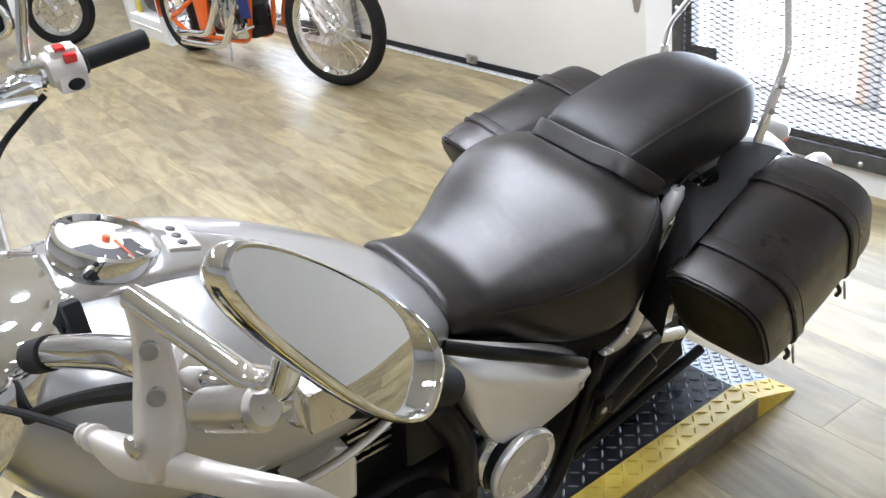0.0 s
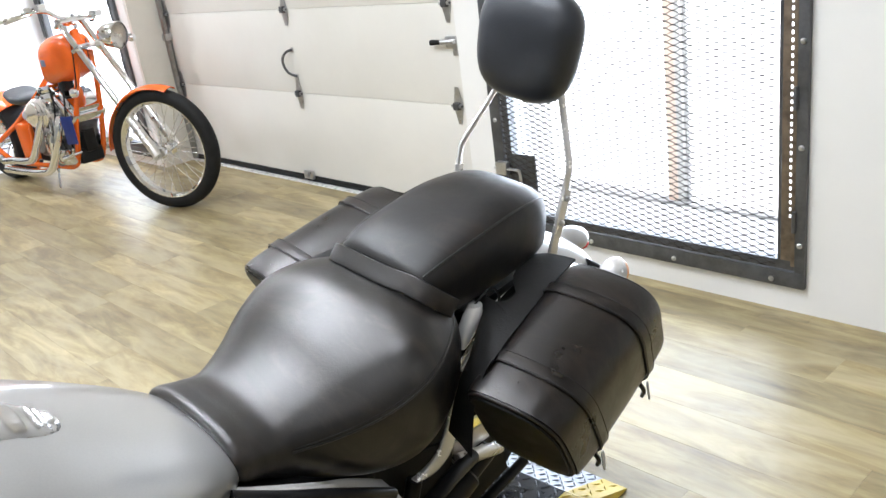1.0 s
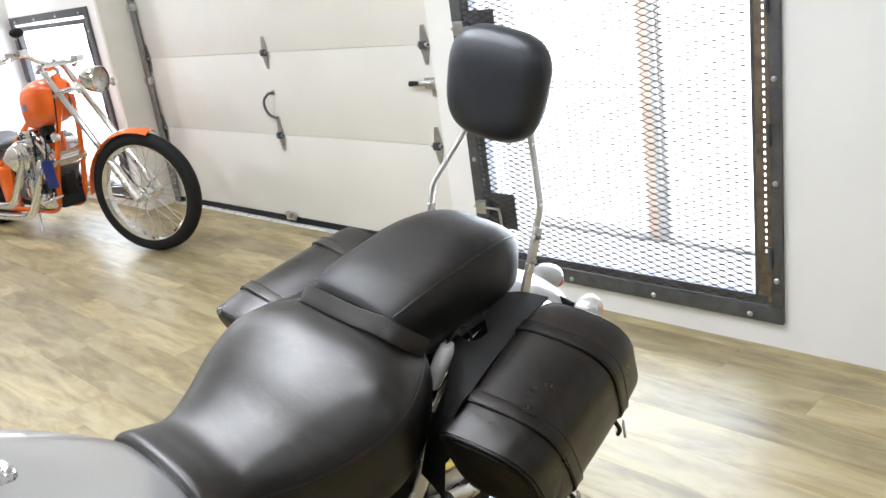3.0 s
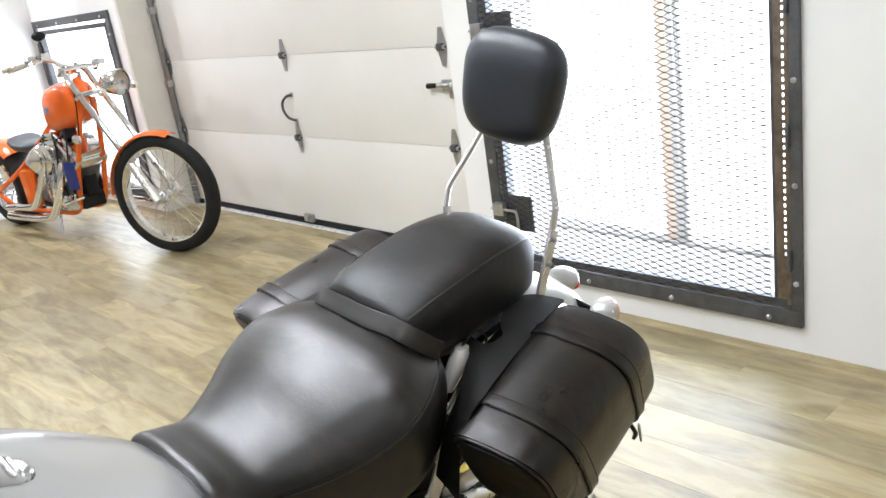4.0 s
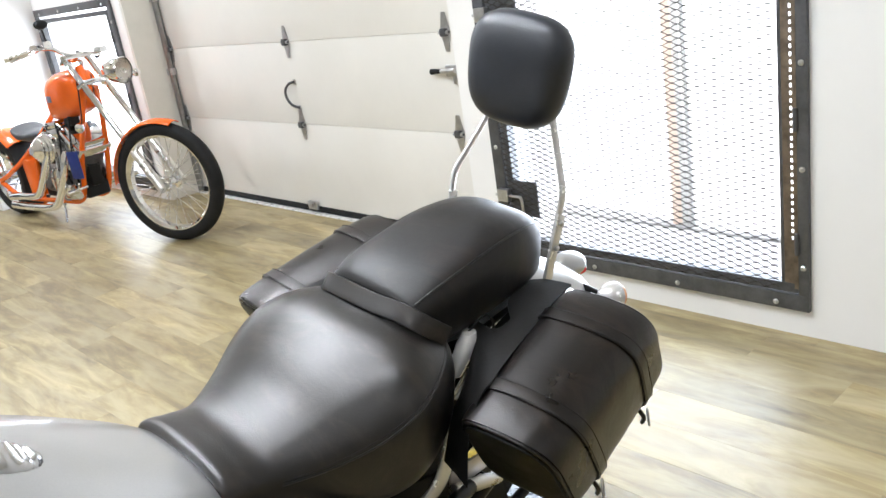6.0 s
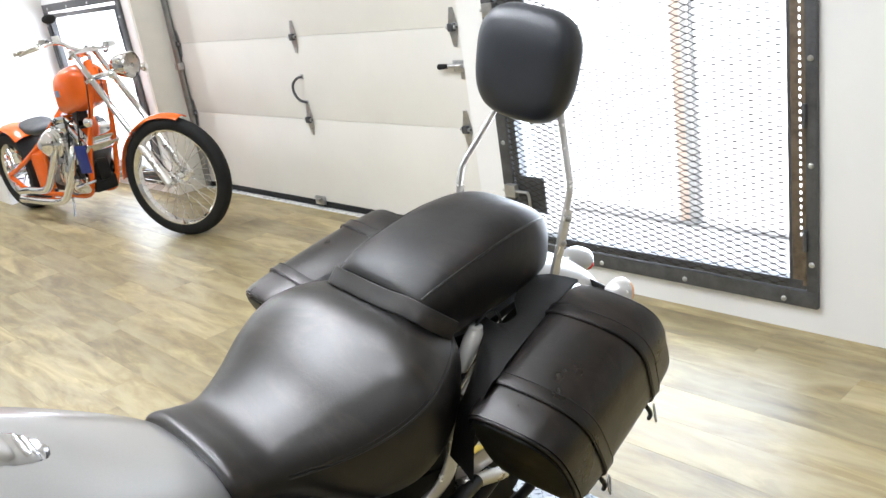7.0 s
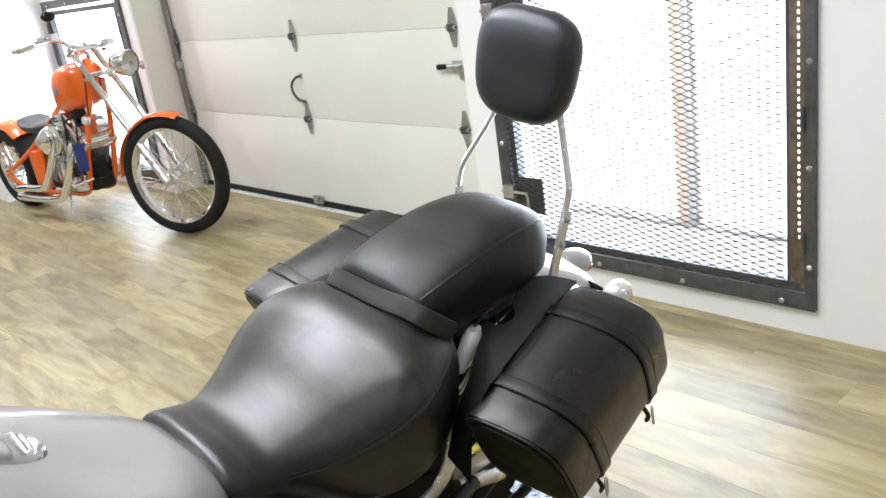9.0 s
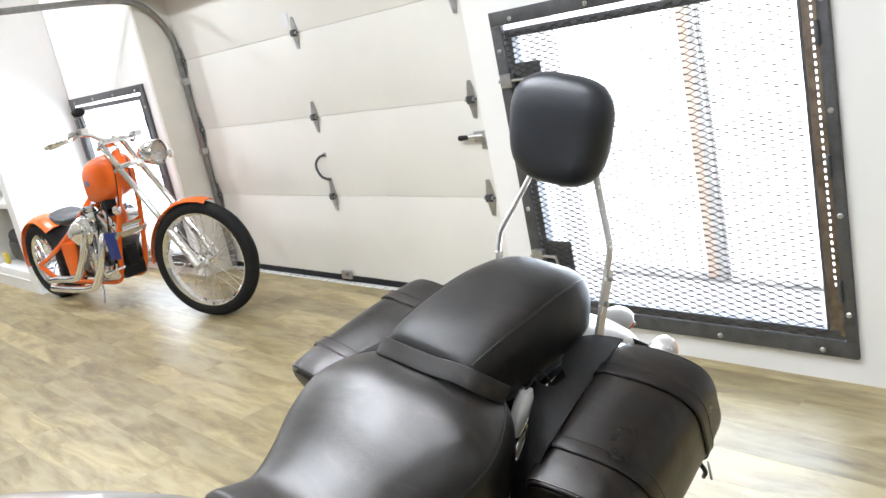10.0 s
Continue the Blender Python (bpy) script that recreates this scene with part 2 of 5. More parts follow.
M_IRON = material("dark_painted_iron", (0.095, 0.096, 0.10), 0.45, 0.5, vary=0.35, scale=14, bump=0.1, bump_scale=80, rough_vary=0.12)
M_MESH = material("expanded_steel", (0.055, 0.051, 0.047), 0.75, 0.0, vary=0.3, scale=30)
M_MESH.node_tree.nodes["Principled BSDF"].inputs["Specular IOR Level"].default_value = 0.15
M_RAIL = material("dull_galvanised_rail", (0.26, 0.26, 0.25), 0.4, 0.8, vary=0.25, scale=20, rough_vary=0.1)
M_RUST = material("brown_bare_steel", (0.16, 0.125, 0.09), 0.5, 0.5, vary=0.4, scale=18, bump=0.1)
M_ZINC = material("galvanised_steel", (0.5, 0.5, 0.5), 0.35, 0.9, vary=0.2, scale=30, rough_vary=0.1)
# Sill metal, coloured extra pale for the line of light under the door.
M_SILL = material("light_line_sill", (0.86, 0.86, 0.85), 0.3, 0.3, vary=0.12, scale=30, rough_vary=0.1)
M_CHROME = material("chrome", (0.88, 0.89, 0.91), 0.05, 1.0, vary=0.03, scale=9, rough_vary=0.03)
M_CONSOLE = material("satin_chrome", (0.62, 0.62, 0.63), 0.19, 0.9, vary=0.04, scale=9, rough_vary=0.03)
M_MIRROR = material("mirror_glass", (0.80, 0.81, 0.81), 0.015, 1.0, vary=0.02, scale=4)
M_POLISH = material("polished_steel", (0.84, 0.83, 0.82), 0.24, 0.6, vary=0.04, scale=30, rough_vary=0.06)
M_FINS = material("dull_cast_aluminium", (0.20, 0.195, 0.19), 0.4, 0.8, vary=0.3, scale=20, rough_vary=0.1)
M_BRUSHED = material("brushed_aluminium", (0.70, 0.68, 0.65), 0.3, 1.0, vary=0.08, scale=25, rough_vary=0.08)
M_CAST = material("cast_silver_paint", (0.66, 0.62, 0.57), 0.34, 0.35, vary=0.06, scale=20, bump=0.05, coat=0.3)
M_RUBBER = material("black_rubber", (0.009, 0.009, 0.009), 0.7, vary=0.3, scale=20, bump=0.15, bump_scale=150)
M_BLACK = material("black_frame_paint", (0.006, 0.006, 0.0065), 0.3, vary=0.3, scale=12)
M_BLACKM = material("black_engine_paint", (0.007, 0.007, 0.0075), 0.5, vary=0.3, scale=14, bump=0.1)
for mat in (M_BLACK, M_BLACKM, M_RUBBER):
    mat.node_tree.nodes["Principled BSDF"].inputs["Specular IOR Level"].default_value = 0.3
M_SILVER = material("silver_metallic_paint", (0.45, 0.45, 0.45), 0.28, 0.65, vary=0.03, scale=300, coat=0.7)
M_PEARL = material("pearl_white_paint", (0.80, 0.79, 0.77), 0.22, 0.35, vary=0.03, scale=200, coat=0.8)
M_SEAT = material("black_seat_leather", (0.0034, 0.0032, 0.0031), 0.36, vary=0.35, second=(0.0075, 0.0065, 0.006), scale=6.5, bump=0.10, bump_scale=420, rough_vary=0.08)
M_SEAT.node_tree.nodes["Principled BSDF"].inputs["Specular IOR Level"].default_value = 0.74
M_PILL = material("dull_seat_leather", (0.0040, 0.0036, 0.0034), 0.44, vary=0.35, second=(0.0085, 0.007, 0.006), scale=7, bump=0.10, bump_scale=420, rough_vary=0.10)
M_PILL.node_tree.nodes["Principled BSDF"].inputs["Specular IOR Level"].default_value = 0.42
M_BAG = material("black_bag_leather", (0.0040, 0.0036, 0.0034), 0.33, vary=0.4, second=(0.0085, 0.0068, 0.006), scale=7, bump=0.10, bump_scale=380, rough_vary=0.09)
M_BAG.node_tree.nodes["Principled BSDF"].inputs["Specular IOR Level"].default_value = 0.5
M_BAGEND = material("matt_bag_leather", (0.0045, 0.004, 0.0037), 0.5, vary=0.3, scale=9, bump=0.1, bump_scale=200, rough_vary=0.1)
M_BAGEND.node_tree.nodes["Principled BSDF"].inputs["Specular IOR Level"].default_value = 0.22
M_YOKE.node_tree.nodes["Principled BSDF"].inputs["Specular IOR Level"].default_value = 0.25
M_SEAT.node_tree.nodes["Principled BSDF"].inputs["Specular Tint"].default_value = (1.0, 0.98, 0.96, 1)
M_BAG.node_tree.nodes["Principled BSDF"].inputs["Specular Tint"].default_value = (1.0, 0.965, 0.93, 1)
worn(M_SEAT, (0.050, 0.036, 0.029), 0.5, 6.0, 0.14)
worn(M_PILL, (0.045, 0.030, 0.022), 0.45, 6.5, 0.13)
worn(M_BAG, (0.044, 0.029, 0.023), 0.5, 5.5, 0.17)
M_VINYL = material("blue_black_vinyl", (0.016, 0.019, 0.026), 0.40, vary=0.25, scale=8, bump=0.1, bump_scale=260, rough_vary=0.06)
M_VINYL.node_tree.nodes["Principled BSDF"].inputs["Specular IOR Level"].default_value = 0.75
M_THREAD = material("stitching", (0.006, 0.0055, 0.005), 0.7, vary=0.2, scale=90)
M_ORANGE = material("orange_paint", (0.80, 0.13, 0.006), 0.25, vary=0.08, scale=6, coat=0.4)
M_RED = material("red_lens", (0.6, 0.02, 0.02), 0.15, vary=0.05, scale=20, coat=0.5)
M_AMBER = material("amber_lens", (0.8, 0.35, 0.16), 0.15, vary=0.05, scale=20, coat=0.5)
M_CLEAR = glass("clear_lens")
M_DIAL = material("cream_dial", (0.72, 0.68, 0.58), 0.4, vary=0.05, scale=20)
M_DARK = material("dark_dial", (0.03, 0.03, 0.035), 0.35, vary=0.1, scale=20)
M_NEEDLE = material("orange_needle", (0.75, 0.14, 0.05), 0.4, vary=0.05, scale=50)
M_BLUE = material("dark_blue_plastic", (0.015, 0.03, 0.16), 0.35, vary=0.2, scale=20)
M_PLATE = material("black_tread_plate", (0.014, 0.016, 0.021), 0.3, 0.3, vary=0.3, scale=8, bump=0.12, bump_scale=70, rough_vary=0.12)
M_LUG = material("rubbed_tread_lugs", (0.17, 0.18, 0.20), 0.32, 0.6, vary=0.4, scale=16, rough_vary=0.1)
M_WORN = material("worn_tread_plate", (0.30, 0.32, 0.35), 0.35, 0.7, vary=0.25, scale=14, bump=0.12, rough_vary=0.1)
M_YELLOW = material("yellow_safety_paint", (0.62, 0.42, 0.02), 0.42, vary=0.15, scale=9, bump=0.12, bump_scale=60, second=(0.72, 0.56, 0.09))
M_SIDE = material("dusty_grey_steel", (0.22, 0.19, 0.15), 0.5, 0.4, vary=0.25, scale=14, bump=0.15)
# Orange wood, its colour paled to include the glare around the post.
M_POST = material("glare_paled_wood_post", (0.66, 0.52, 0.42), 0.7, vary=0.15, scale=6, bump=0.1)
M_TRIM = material("pale_timber", (0.52, 0.51, 0.49), 0.7, vary=0.15, scale=6, bump=0.1)
M_GROUND = material("pale_concrete", (0.70, 0.69, 0.67), 0.8, vary=0.15, scale=1.2, bump=0.1, bump_scale=30)
# Patchy grey that paints the shadowed band on the ground outside.
M_GROUND_SHADE = material("grey_ground_shade", (0.22, 0.22, 0.22), 0.8, vary=0.3, second=(0.6, 0.59, 0.57), scale=3.0, bump=0.1)
M_POSTER = material("dark_print", (0.012, 0.012, 0.012), 0.45, vary=0.3, scale=6)
M_PYEL = material("yellow_print", (0.65, 0.5, 0.03), 0.4, vary=0.1, scale=6)
M_SHEET = material("white_banner_vinyl", (0.75, 0.75, 0.75), 0.5, vary=0.04, scale=4)
M_GREYB = material("slate_blue_print", (0.16, 0.18, 0.24), 0.5, vary=0.2, scale=6)
# The backdrop's own glow stands in for very bright daylight outside.
M_FAR = plain_glow("glowing_distance", (1.0, 0.98, 0.95), 0.4)
M_LAMP = plain_glow("lamp_lens", (1.0, 0.97, 0.93), 4.0)

# ---------- the room ----------
WALL, DOOR = 3.112, 3.384          # planes of the lined wall and of the roll-up door
JL, JR = -5.60, -2.158            # edges of the door's opening
GX0, GX1, GZ0, GZ1 = -1.978, -0.492, 0.106, 1.543   # the barred opening
WX0, WX1, WZ1 = -7.39, -5.76, 1.58               # the second barred opening
TOP = 3.1


def slab(name, x0, x1, y0, y1, z0, z1, mat, label, category="wall", bevel=0.0):
    ob = part(name, box(x0, x1, y0, y1, z0, z1, bevel), mat, None, smooth=bool(bevel))
    return tagged(ob, label, category, kind="structure")


slab("wall_right", GX1 - 0.03, 5.0, WALL, WALL + 0.16, 0, TOP, M_WALL, "smooth white painted wall beside the barred opening")
slab("wall_over_gate", GX0 + 0.03, GX1 - 0.03, WALL, WALL + 0.16, GZ1 - 0.03, TOP, M_WALL, "white painted wall above the barred opening")
slab("wall_under_gate", GX0 + 0.03, GX1 - 0.03, WALL, WALL + 0.16, 0, GZ0 + 0.03, M_WALL, "white painted wall below the barred opening")
slab("wall_pier", JR, GX0 + 0.03, WALL, DOOR + 0.10, 0, TOP, M_WALL, "white pier between garage door and barred opening")
slab("wall_over_door", JL, JR, WALL, DOOR + 0.10, 2.215, TOP, M_WALL, "white wall over the roll-up door")
slab("wall_jamb", JL - 0.03, JL, WALL + 0.003, DOOR + 0.10, 0, TOP, M_JAMB, "cream-painted jamb beside the roll-up door")
slab("wall_left_over", WX0 + 0.03, WX1 - 0.03, WALL, WALL + 0.16, WZ1 - 0.03, TOP, M_WALL, "white wall above the barred window")
slab("wall_left_under", WX0 + 0.03, WX1 - 0.03, WALL, WALL + 0.16, 0, 0.10, M_WALL, "white wall below the barred window")
slab("wall_left_pier", WX1 - 0.03, JL - 0.03, WALL, WALL + 0.16, 0, TOP, M_WALL, "white pier beside the barred window")
slab("wall_closet_side", -7.7, WX0 + 0.03, WALL, WALL + 0.16, 0, TOP, M_WALL, "white wall beside the closet")
slab("wall_closet", -8.485, -7.51, 2.745, 2.90, 0, TOP, M_WALL, "white closet wall behind the shelves")
slab("wall_far", -11.2, -8.485, 3.30, 3.45, 0, TOP, M_WALL, "white wall far behind a hanging banner")
slab("wall_west", -11.35, -11.2, -6.0, 4.05, 0, TOP, M_WALL, "white wall closing the showroom")
slab("wall_south", -11.35, 5.0, -6.15, -6.0, 0, TOP, M_BACK, "grey wall closing the showroom")
slab("wall_east", 5.0, 5.15, -6.15, WALL + 0.16, 0, TOP, M_BACK, "grey wall closing the showroom")
slab("ceiling", -11.35, 5.15, -6.15, 4.05, TOP, TOP + 0.12, M_CEIL, "white painted ceiling", "ceiling")
slab("ground", -60, 60, -60, 80, -0.3, -0.06, M_GROUND, "pale concrete ground outside", "ground")
slab("floor", -11.35, 5.15, -6.15, DOOR + 0.06, -0.056, -0.004, M_JOINT, "dark joints of a vinyl plank floor", "floor")

# built-in white shelves beside the chopper
shelf = thing("shelf_unit", "built-in white painted shelf unit with a dark open niche", "shelf unit")
part("side_panel", loft([[Vector((x, y, z)) for x, y in ((-7.145, 2.285), (-7.425, 3.108), (-7.60, 3.108), (-7.325, 2.285))] for z in (0.0, TOP)]), M_WALL, shelf, smooth=False)
part("side_panel", box(-8.485, -8.365, 2.285, 2.745, 0.0, TOP, 0.004), M_WALL, shelf)
part("plinth", box(-8.365, -7.325, 2.285, 2.745, 0.0, 0.19, 0.003), M_WALL, shelf)
part("plinth_moulding", box(-8.365, -7.365, 2.277, 2.284, 0.10, 0.115, 0.002), M_WALL, shelf)
part("shelf_board", box(-8.365, -7.325, 2.287, 2.745, 0.78, 0.83, 0.003), M_WALL, shelf)
part("shelf_front", box(-8.365, -7.325, 2.295, 2.345, 1.32, TOP, 0.003), M_WALL, shelf)
case = tagged(part("helmet_case", merge(box(-8.165, -7.525, 2.405, 2.705, 0.195, 0.52, 0.09, 5), box(-8.065, -7.645, 2.380, 2.415, 0.28, 0.42, 0.02), tube([(-8.015, 2.525, 0.51), (-7.965, 2.525, 0.57), (-7.765, 2.525, 0.57), (-7.715, 2.525, 0.51)], 0.015, 8)), M_POSTER), "black soft gear bag standing in the shelf niche", "bag")
tagged(part("yellow_box", box(-8.265, -8.175, 2.345, 2.375, 0.195, 0.30, 0.004), M_PYEL), "small yellow box beside the black gear bag", "box")
banner = thing("wall_banner", "white vinyl banner with slate-blue wavy lower edge hanging far back", "banner")
part("sheet", box(-11.15, -9.05, 3.10, 3.104, 0.06, 1.6), M_SHEET, banner, smooth=False)
part("printed_edge", merge(*[box(-11.15 + i * 0.175, -10.975 + i * 0.175, 3.094, 3.098, 0.06 + 0.03 * math.sin(i * 1.3), 0.20 + 0.05 * math.sin(i * 0.9)) for i in range(12)]), M_GREYB, banner, smooth=False)

# the roll-up door: four sections with hinges
def garage_door():
    door = thing("garage_door", "cream sectional roll-up garage door with galvanised hinges, closed", "garage door", kind="structure")
    lines = [0.045, 0.610, 1.141, 1.680, 2.214]
    x0, x1 = JL - 0.07, JR + 0.07
    for a, b in zip(lines, lines[1:]):
        part("door_section", box(x0, x1, DOOR, DOOR + 0.045, a + 0.0008, b - 0.0008, 0.0025), M_DOOR, door)
    part("backing_sheet", box(x0, x1, DOOR + 0.047, DOOR + 0.052, 0.05, 2.214), M_DOOR, door, smooth=False)
    part("bottom_seal", box(x0, x1, DOOR - 0.010, DOOR + 0.04, 0.006, 0.044, 0.006), M_RUBBER, door, "black rubber bottom seal")
    for x in (-3.943, -2.478):
        for z in lines[1:4]:
            hinge(door, x, z)
    for z in lines[1:4]:
        hinge(door, -5.53, z, roller=True)
    # handle
    part("pull_handle", tube([(-3.942, DOOR - 0.002, 0.888), (-3.965, DOOR - 0.03, 0.882), (-4.000, DOOR - 0.045, 0.845), (-4.005, DOOR - 0.045, 0.795), (-3.982, DOOR - 0.035, 0.748), (-3.95, DOOR - 0.015, 0.727), (-3.935, DOOR - 0.002, 0.722)], 0.0085, 10), M_IRON, door, "dark steel pull handle")
    part("handle_foot", merge(box(-3.957, -3.929, DOOR - 0.006, DOOR - 0.001, 0.872, 0.905, 0.002), box(-3.958, -3.925, DOOR - 0.006, DOOR - 0.001, 0.695, 0.735, 0.002)), M_ZINC, door)
    # latch
    part("latch", merge(box(-2.505, -2.425, DOOR - 0.02, DOOR - 0.001, 0.915, 0.975, 0.005), box(-2.465, -2.428, DOOR - 0.012, DOOR - 0.001, 0.875, 0.92, 0.004), rod((-2.53, DOOR - 0.03, 0.947), (-2.43, DOOR - 0.025, 0.947), 0.013, bevel=0.004)), M_ZINC, door, "galvanised slide latch")
    part("latch_knob", rod((-2.60, DOOR - 0.036, 0.945), (-2.53, DOOR - 0.03, 0.947), 0.015, 0.012, bevel=0.004), M_RUBBER, door, "black latch knob")
    part("bottom_bracket", merge(box(-4.035, -3.935, DOOR - 0.034, DOOR - 0.012, 0.03, 0.085, 0.003), box(-4.005, -3.965, DOOR - 0.048, DOOR - 0.034, 0.05, 0.075, 0.003)), M_ZINC, door, "galvanised bottom bracket")
    part("sticker", box(-4.06, -3.99, DOOR - 0.0025, DOOR - 0.001, 1.73, 1.81), M_SHEET, door, "white warning sticker", False)
    return door


def hinge(door, x, z, roller=False):
    y = DOOR - 0.004
    k = 0.034
    bm = bmesh.new()
    for sgn in (1, -1):
        pts = [(x - k, z + sgn * 0.004), (x + k, z + sgn * 0.004), (x + 0.012, z + sgn * 0.10), (x - 0.012, z + sgn * 0.10)]
        lo = [bm.verts.new((px, y, pz)) for px, pz in pts]
        hi = [bm.verts.new((px, y - 0.004, pz)) for px, pz in pts]
        bm.faces.new(lo), bm.faces.new(hi)
        for i in range(4):
            j = (i + 1) % 4
            bm.faces.new((lo[i], lo[j], hi[j], hi[i]))
    h = part("hinge", merge(bm, rod((x - k, y - 0.012, z), (x + k, y - 0.012, z), 0.011, seg=10)), M_ZINC, door, smooth=False)
    part("knuckle", box(x - 0.020, x + 0.020, y - 0.026, y - 0.002, z - 0.020, z + 0.020, 0.004), M_IRON, h, "dark hinge knuckle")
    part("pin", rod((x - k - 0.006, y - 0.012, z), (x + k + 0.006, y - 0.012, z), 0.006, seg=8), M_IRON, h)
    if roller:
        part("roller", merge(rod((x - 0.10, y - 0.02, z), (x - 0.03, y - 0.02, z), 0.006, seg=8), rod((x - 0.105, y - 0.02, z), (x - 0.085, y - 0.02, z), 0.022, seg=14)), M_ZINC, h)


garage_door()
track = thing("door_track", "galvanised steel roller track curving up beside the garage door", "door track", kind="structure")
pts = [(-5.555, DOOR - 0.03, 0.02), (-5.555, DOOR - 0.03, 1.0), (-5.555, DOOR - 0.03, 1.72), (-5.555, DOOR - 0.055, 1.90), (-5.555, DOOR - 0.15, 2.07), (-5.555, DOOR - 0.28, 2.16), (-5.555, DOOR - 0.55, 2.20), (-5.555, DOOR - 1.3, 2.22)]
part("rail", tube(pts, 0.024, 8, 6), M_RAIL, track)
for z in (0.35, 0.95, 1.5):
    part("rail_bracket", box(-5.60, -5.53, DOOR - 0.05, DOOR - 0.002, z, z + 0.05, 0.003), M_ZINC, track)
# Threshold whose bright colour carries the white light seen below the seal.
thr = tagged(part("trim_threshold", box(JL, JR, DOOR - 0.05, DOOR + 0.05, -0.003, 0.0045, 0.001), M_SILL), "metal threshold strip, brightened for the line of light under the garage door", "threshold", kind="structure")


# the barred openings: angle-iron frame, door leaf with expanded metal
def mesh_panel(x0, x1, z0, z1, y, lw=0.068, sw=0.0125, t=0.00120):
    """Expanded steel: rows of zigzag strands that meet in thick nodes."""
    bm = bmesh.new()
    nx, nz = int((x1 - x0) / lw), int((z1 - z0) / sw)
    dx, dz = (x1 - x0) / nx, (z1 - z0) / nz

    def bar(a, b, w):
        a, b = Vector(a), Vector(b)
        d = (b - a).normalized()
        s = d.cross(Vector((0, 1, 0))) * w
        f = Vector((0, w * 1.6, 0))
        v = [bm.verts.new(p) for p in (a - s - f, a + s - f, a + s + f, a - s + f, b - s - f, b + s - f, b + s + f, b - s + f)]
        for q in ((0, 1, 5, 4), (1, 2, 6, 5), (2, 3, 7, 6), (3, 0, 4, 7)):
            bm.faces.new([v[k] for k in q])

    for r in range(nz):
        za = z0 + (r + 0.5) * dz
        for c in range(nx):
            xa = x0 + (c + (0.5 if r % 2 else 0.0)) * dx
            n0 = 0.06 * dx
            for sx in (1, -1):
                for sz in (1, -1):
                    bar((xa + sx * n0, y, za), (xa + sx * dx * 0.25, y + 0.0015, za + sz * dz * 0.5), t)
            bar((xa - n0, y, za), (xa + n0, y, za), t * 2.3)
    return bm


def gate(name, label, x0, x1, z0, z1, hinge_left=True):
    g = thing(name, label, "security gate", kind="structure")
    w, y0, y1 = 0.062, WALL - 0.022, WALL - 0.001
    for nm, b in (("frame_top", (x0, x1, z1 - w, z1)), ("frame_bottom", (x0, x1, z0, z0 + w)), ("frame_left", (x0, x0 + w, z0 + w, z1 - w)), ("frame_right", (x1 - (0.038 if hinge_left else w), x1, z0 + w, z1 - w))):
        fr = part(nm, box(b[0], b[1], y0, y1, b[2], b[3], 0.002), M_IRON, g)
        lx, lz = b[1] - b[0], b[3] - b[2]
        n = 4
        for i in range(n):
            k = (i + 0.3) / (n - 0.4)
            cx, cz = (b[0] + k * lx, (b[2] + b[3]) / 2 - 0.008) if lx > lz else ((b[0] + b[1]) / 2, b[2] + k * lz)
            part("bolt", turned([(0.0105, 0), (0.0105, 0.004), (0.006, 0.008)], (cx, y0, cz), (0, -1, 0), 10), M_ZINC, fr)
    # leaf
    lx0, lx1, lz0, lz1 = x0 + w + 0.012, x1 - (0.041 if hinge_left else w + 0.018), z0 + w + 0.006, z1 - w - 0.022
    t = 0.036
    leaf = part("leaf_frame", merge(box(lx0, lx1, y0 + 0.004, y1 + 0.03, lz0, lz0 + t, 0.002), box(lx0, lx1, y0 + 0.004, y1 + 0.03, lz1 - t, lz1, 0.002),
                                    box(lx0, lx0 + t, y0 + 0.004, y1 + 0.03, lz0 + t, lz1 - t, 0.002)), M_IRON, g)
    if hinge_left:
        # two bare strips with a slotted gap that lets daylight through
        part("leaf_stile", merge(box(lx1 - 0.050, lx1 - 0.022, y0 + 0.004, y0 + 0.009, lz0 + t, lz1 - t, 0.002), box(lx1 - 0.013, lx1 + 0.002, y0 + 0.002, y0 + 0.008, lz0 + t - 0.02, lz1 - t, 0.002),
                                 *[box(lx1 - 0.0225, lx1 - 0.0125, y0 + 0.005, y0 + 0.008, z, z + (0.0125 if z > 0.35 else 0.0262)) for z in [lz0 + t + i * 0.026 for i in range(50)] if z < lz1 - t - 0.02]), M_RUST, leaf, "brown bare steel stile")
    else:
        part("leaf_stile", box(lx1 - t, lx1, y0 + 0.004, y1 + 0.03, lz0 + t, lz1 - t, 0.002), M_IRON, leaf)
    if hinge_left:
        tagged(part("expanded_metal", mesh_panel(lx0 + 0.01, lx1 - 0.052, lz0 + 0.004, lz1 - 0.01, y0 - 0.001), M_MESH, leaf, smooth=False), kind="stuff")
    if hinge_left:
        part("mesh_edge_bar", box(lx1 - 0.062, lx1 - 0.051, y0 + 0.003, y1 + 0.01, lz0 + t, lz1 - t, 0.002), M_IRON, leaf)
    for z in (lz0 + 0.145, lz1 - 0.318) if hinge_left else ():
        pl = part("latch_plate", box(lx0 + t - 0.01, lx0 + 0.175, y0 + 0.003, y0 + 0.008, z, z + 0.17), M_IRON, leaf, smooth=False)
        part("latch_body", merge(box(lx0 - 0.045, lx0 + 0.02, y0 - 0.03, y0 - 0.001, z + 0.07, z + 0.13, 0.004), rod((lx0 - 0.06, y0 - 0.02, z + 0.10), (lx0 + 0.09, y0 - 0.02, z + 0.10), 0.007, seg=8),
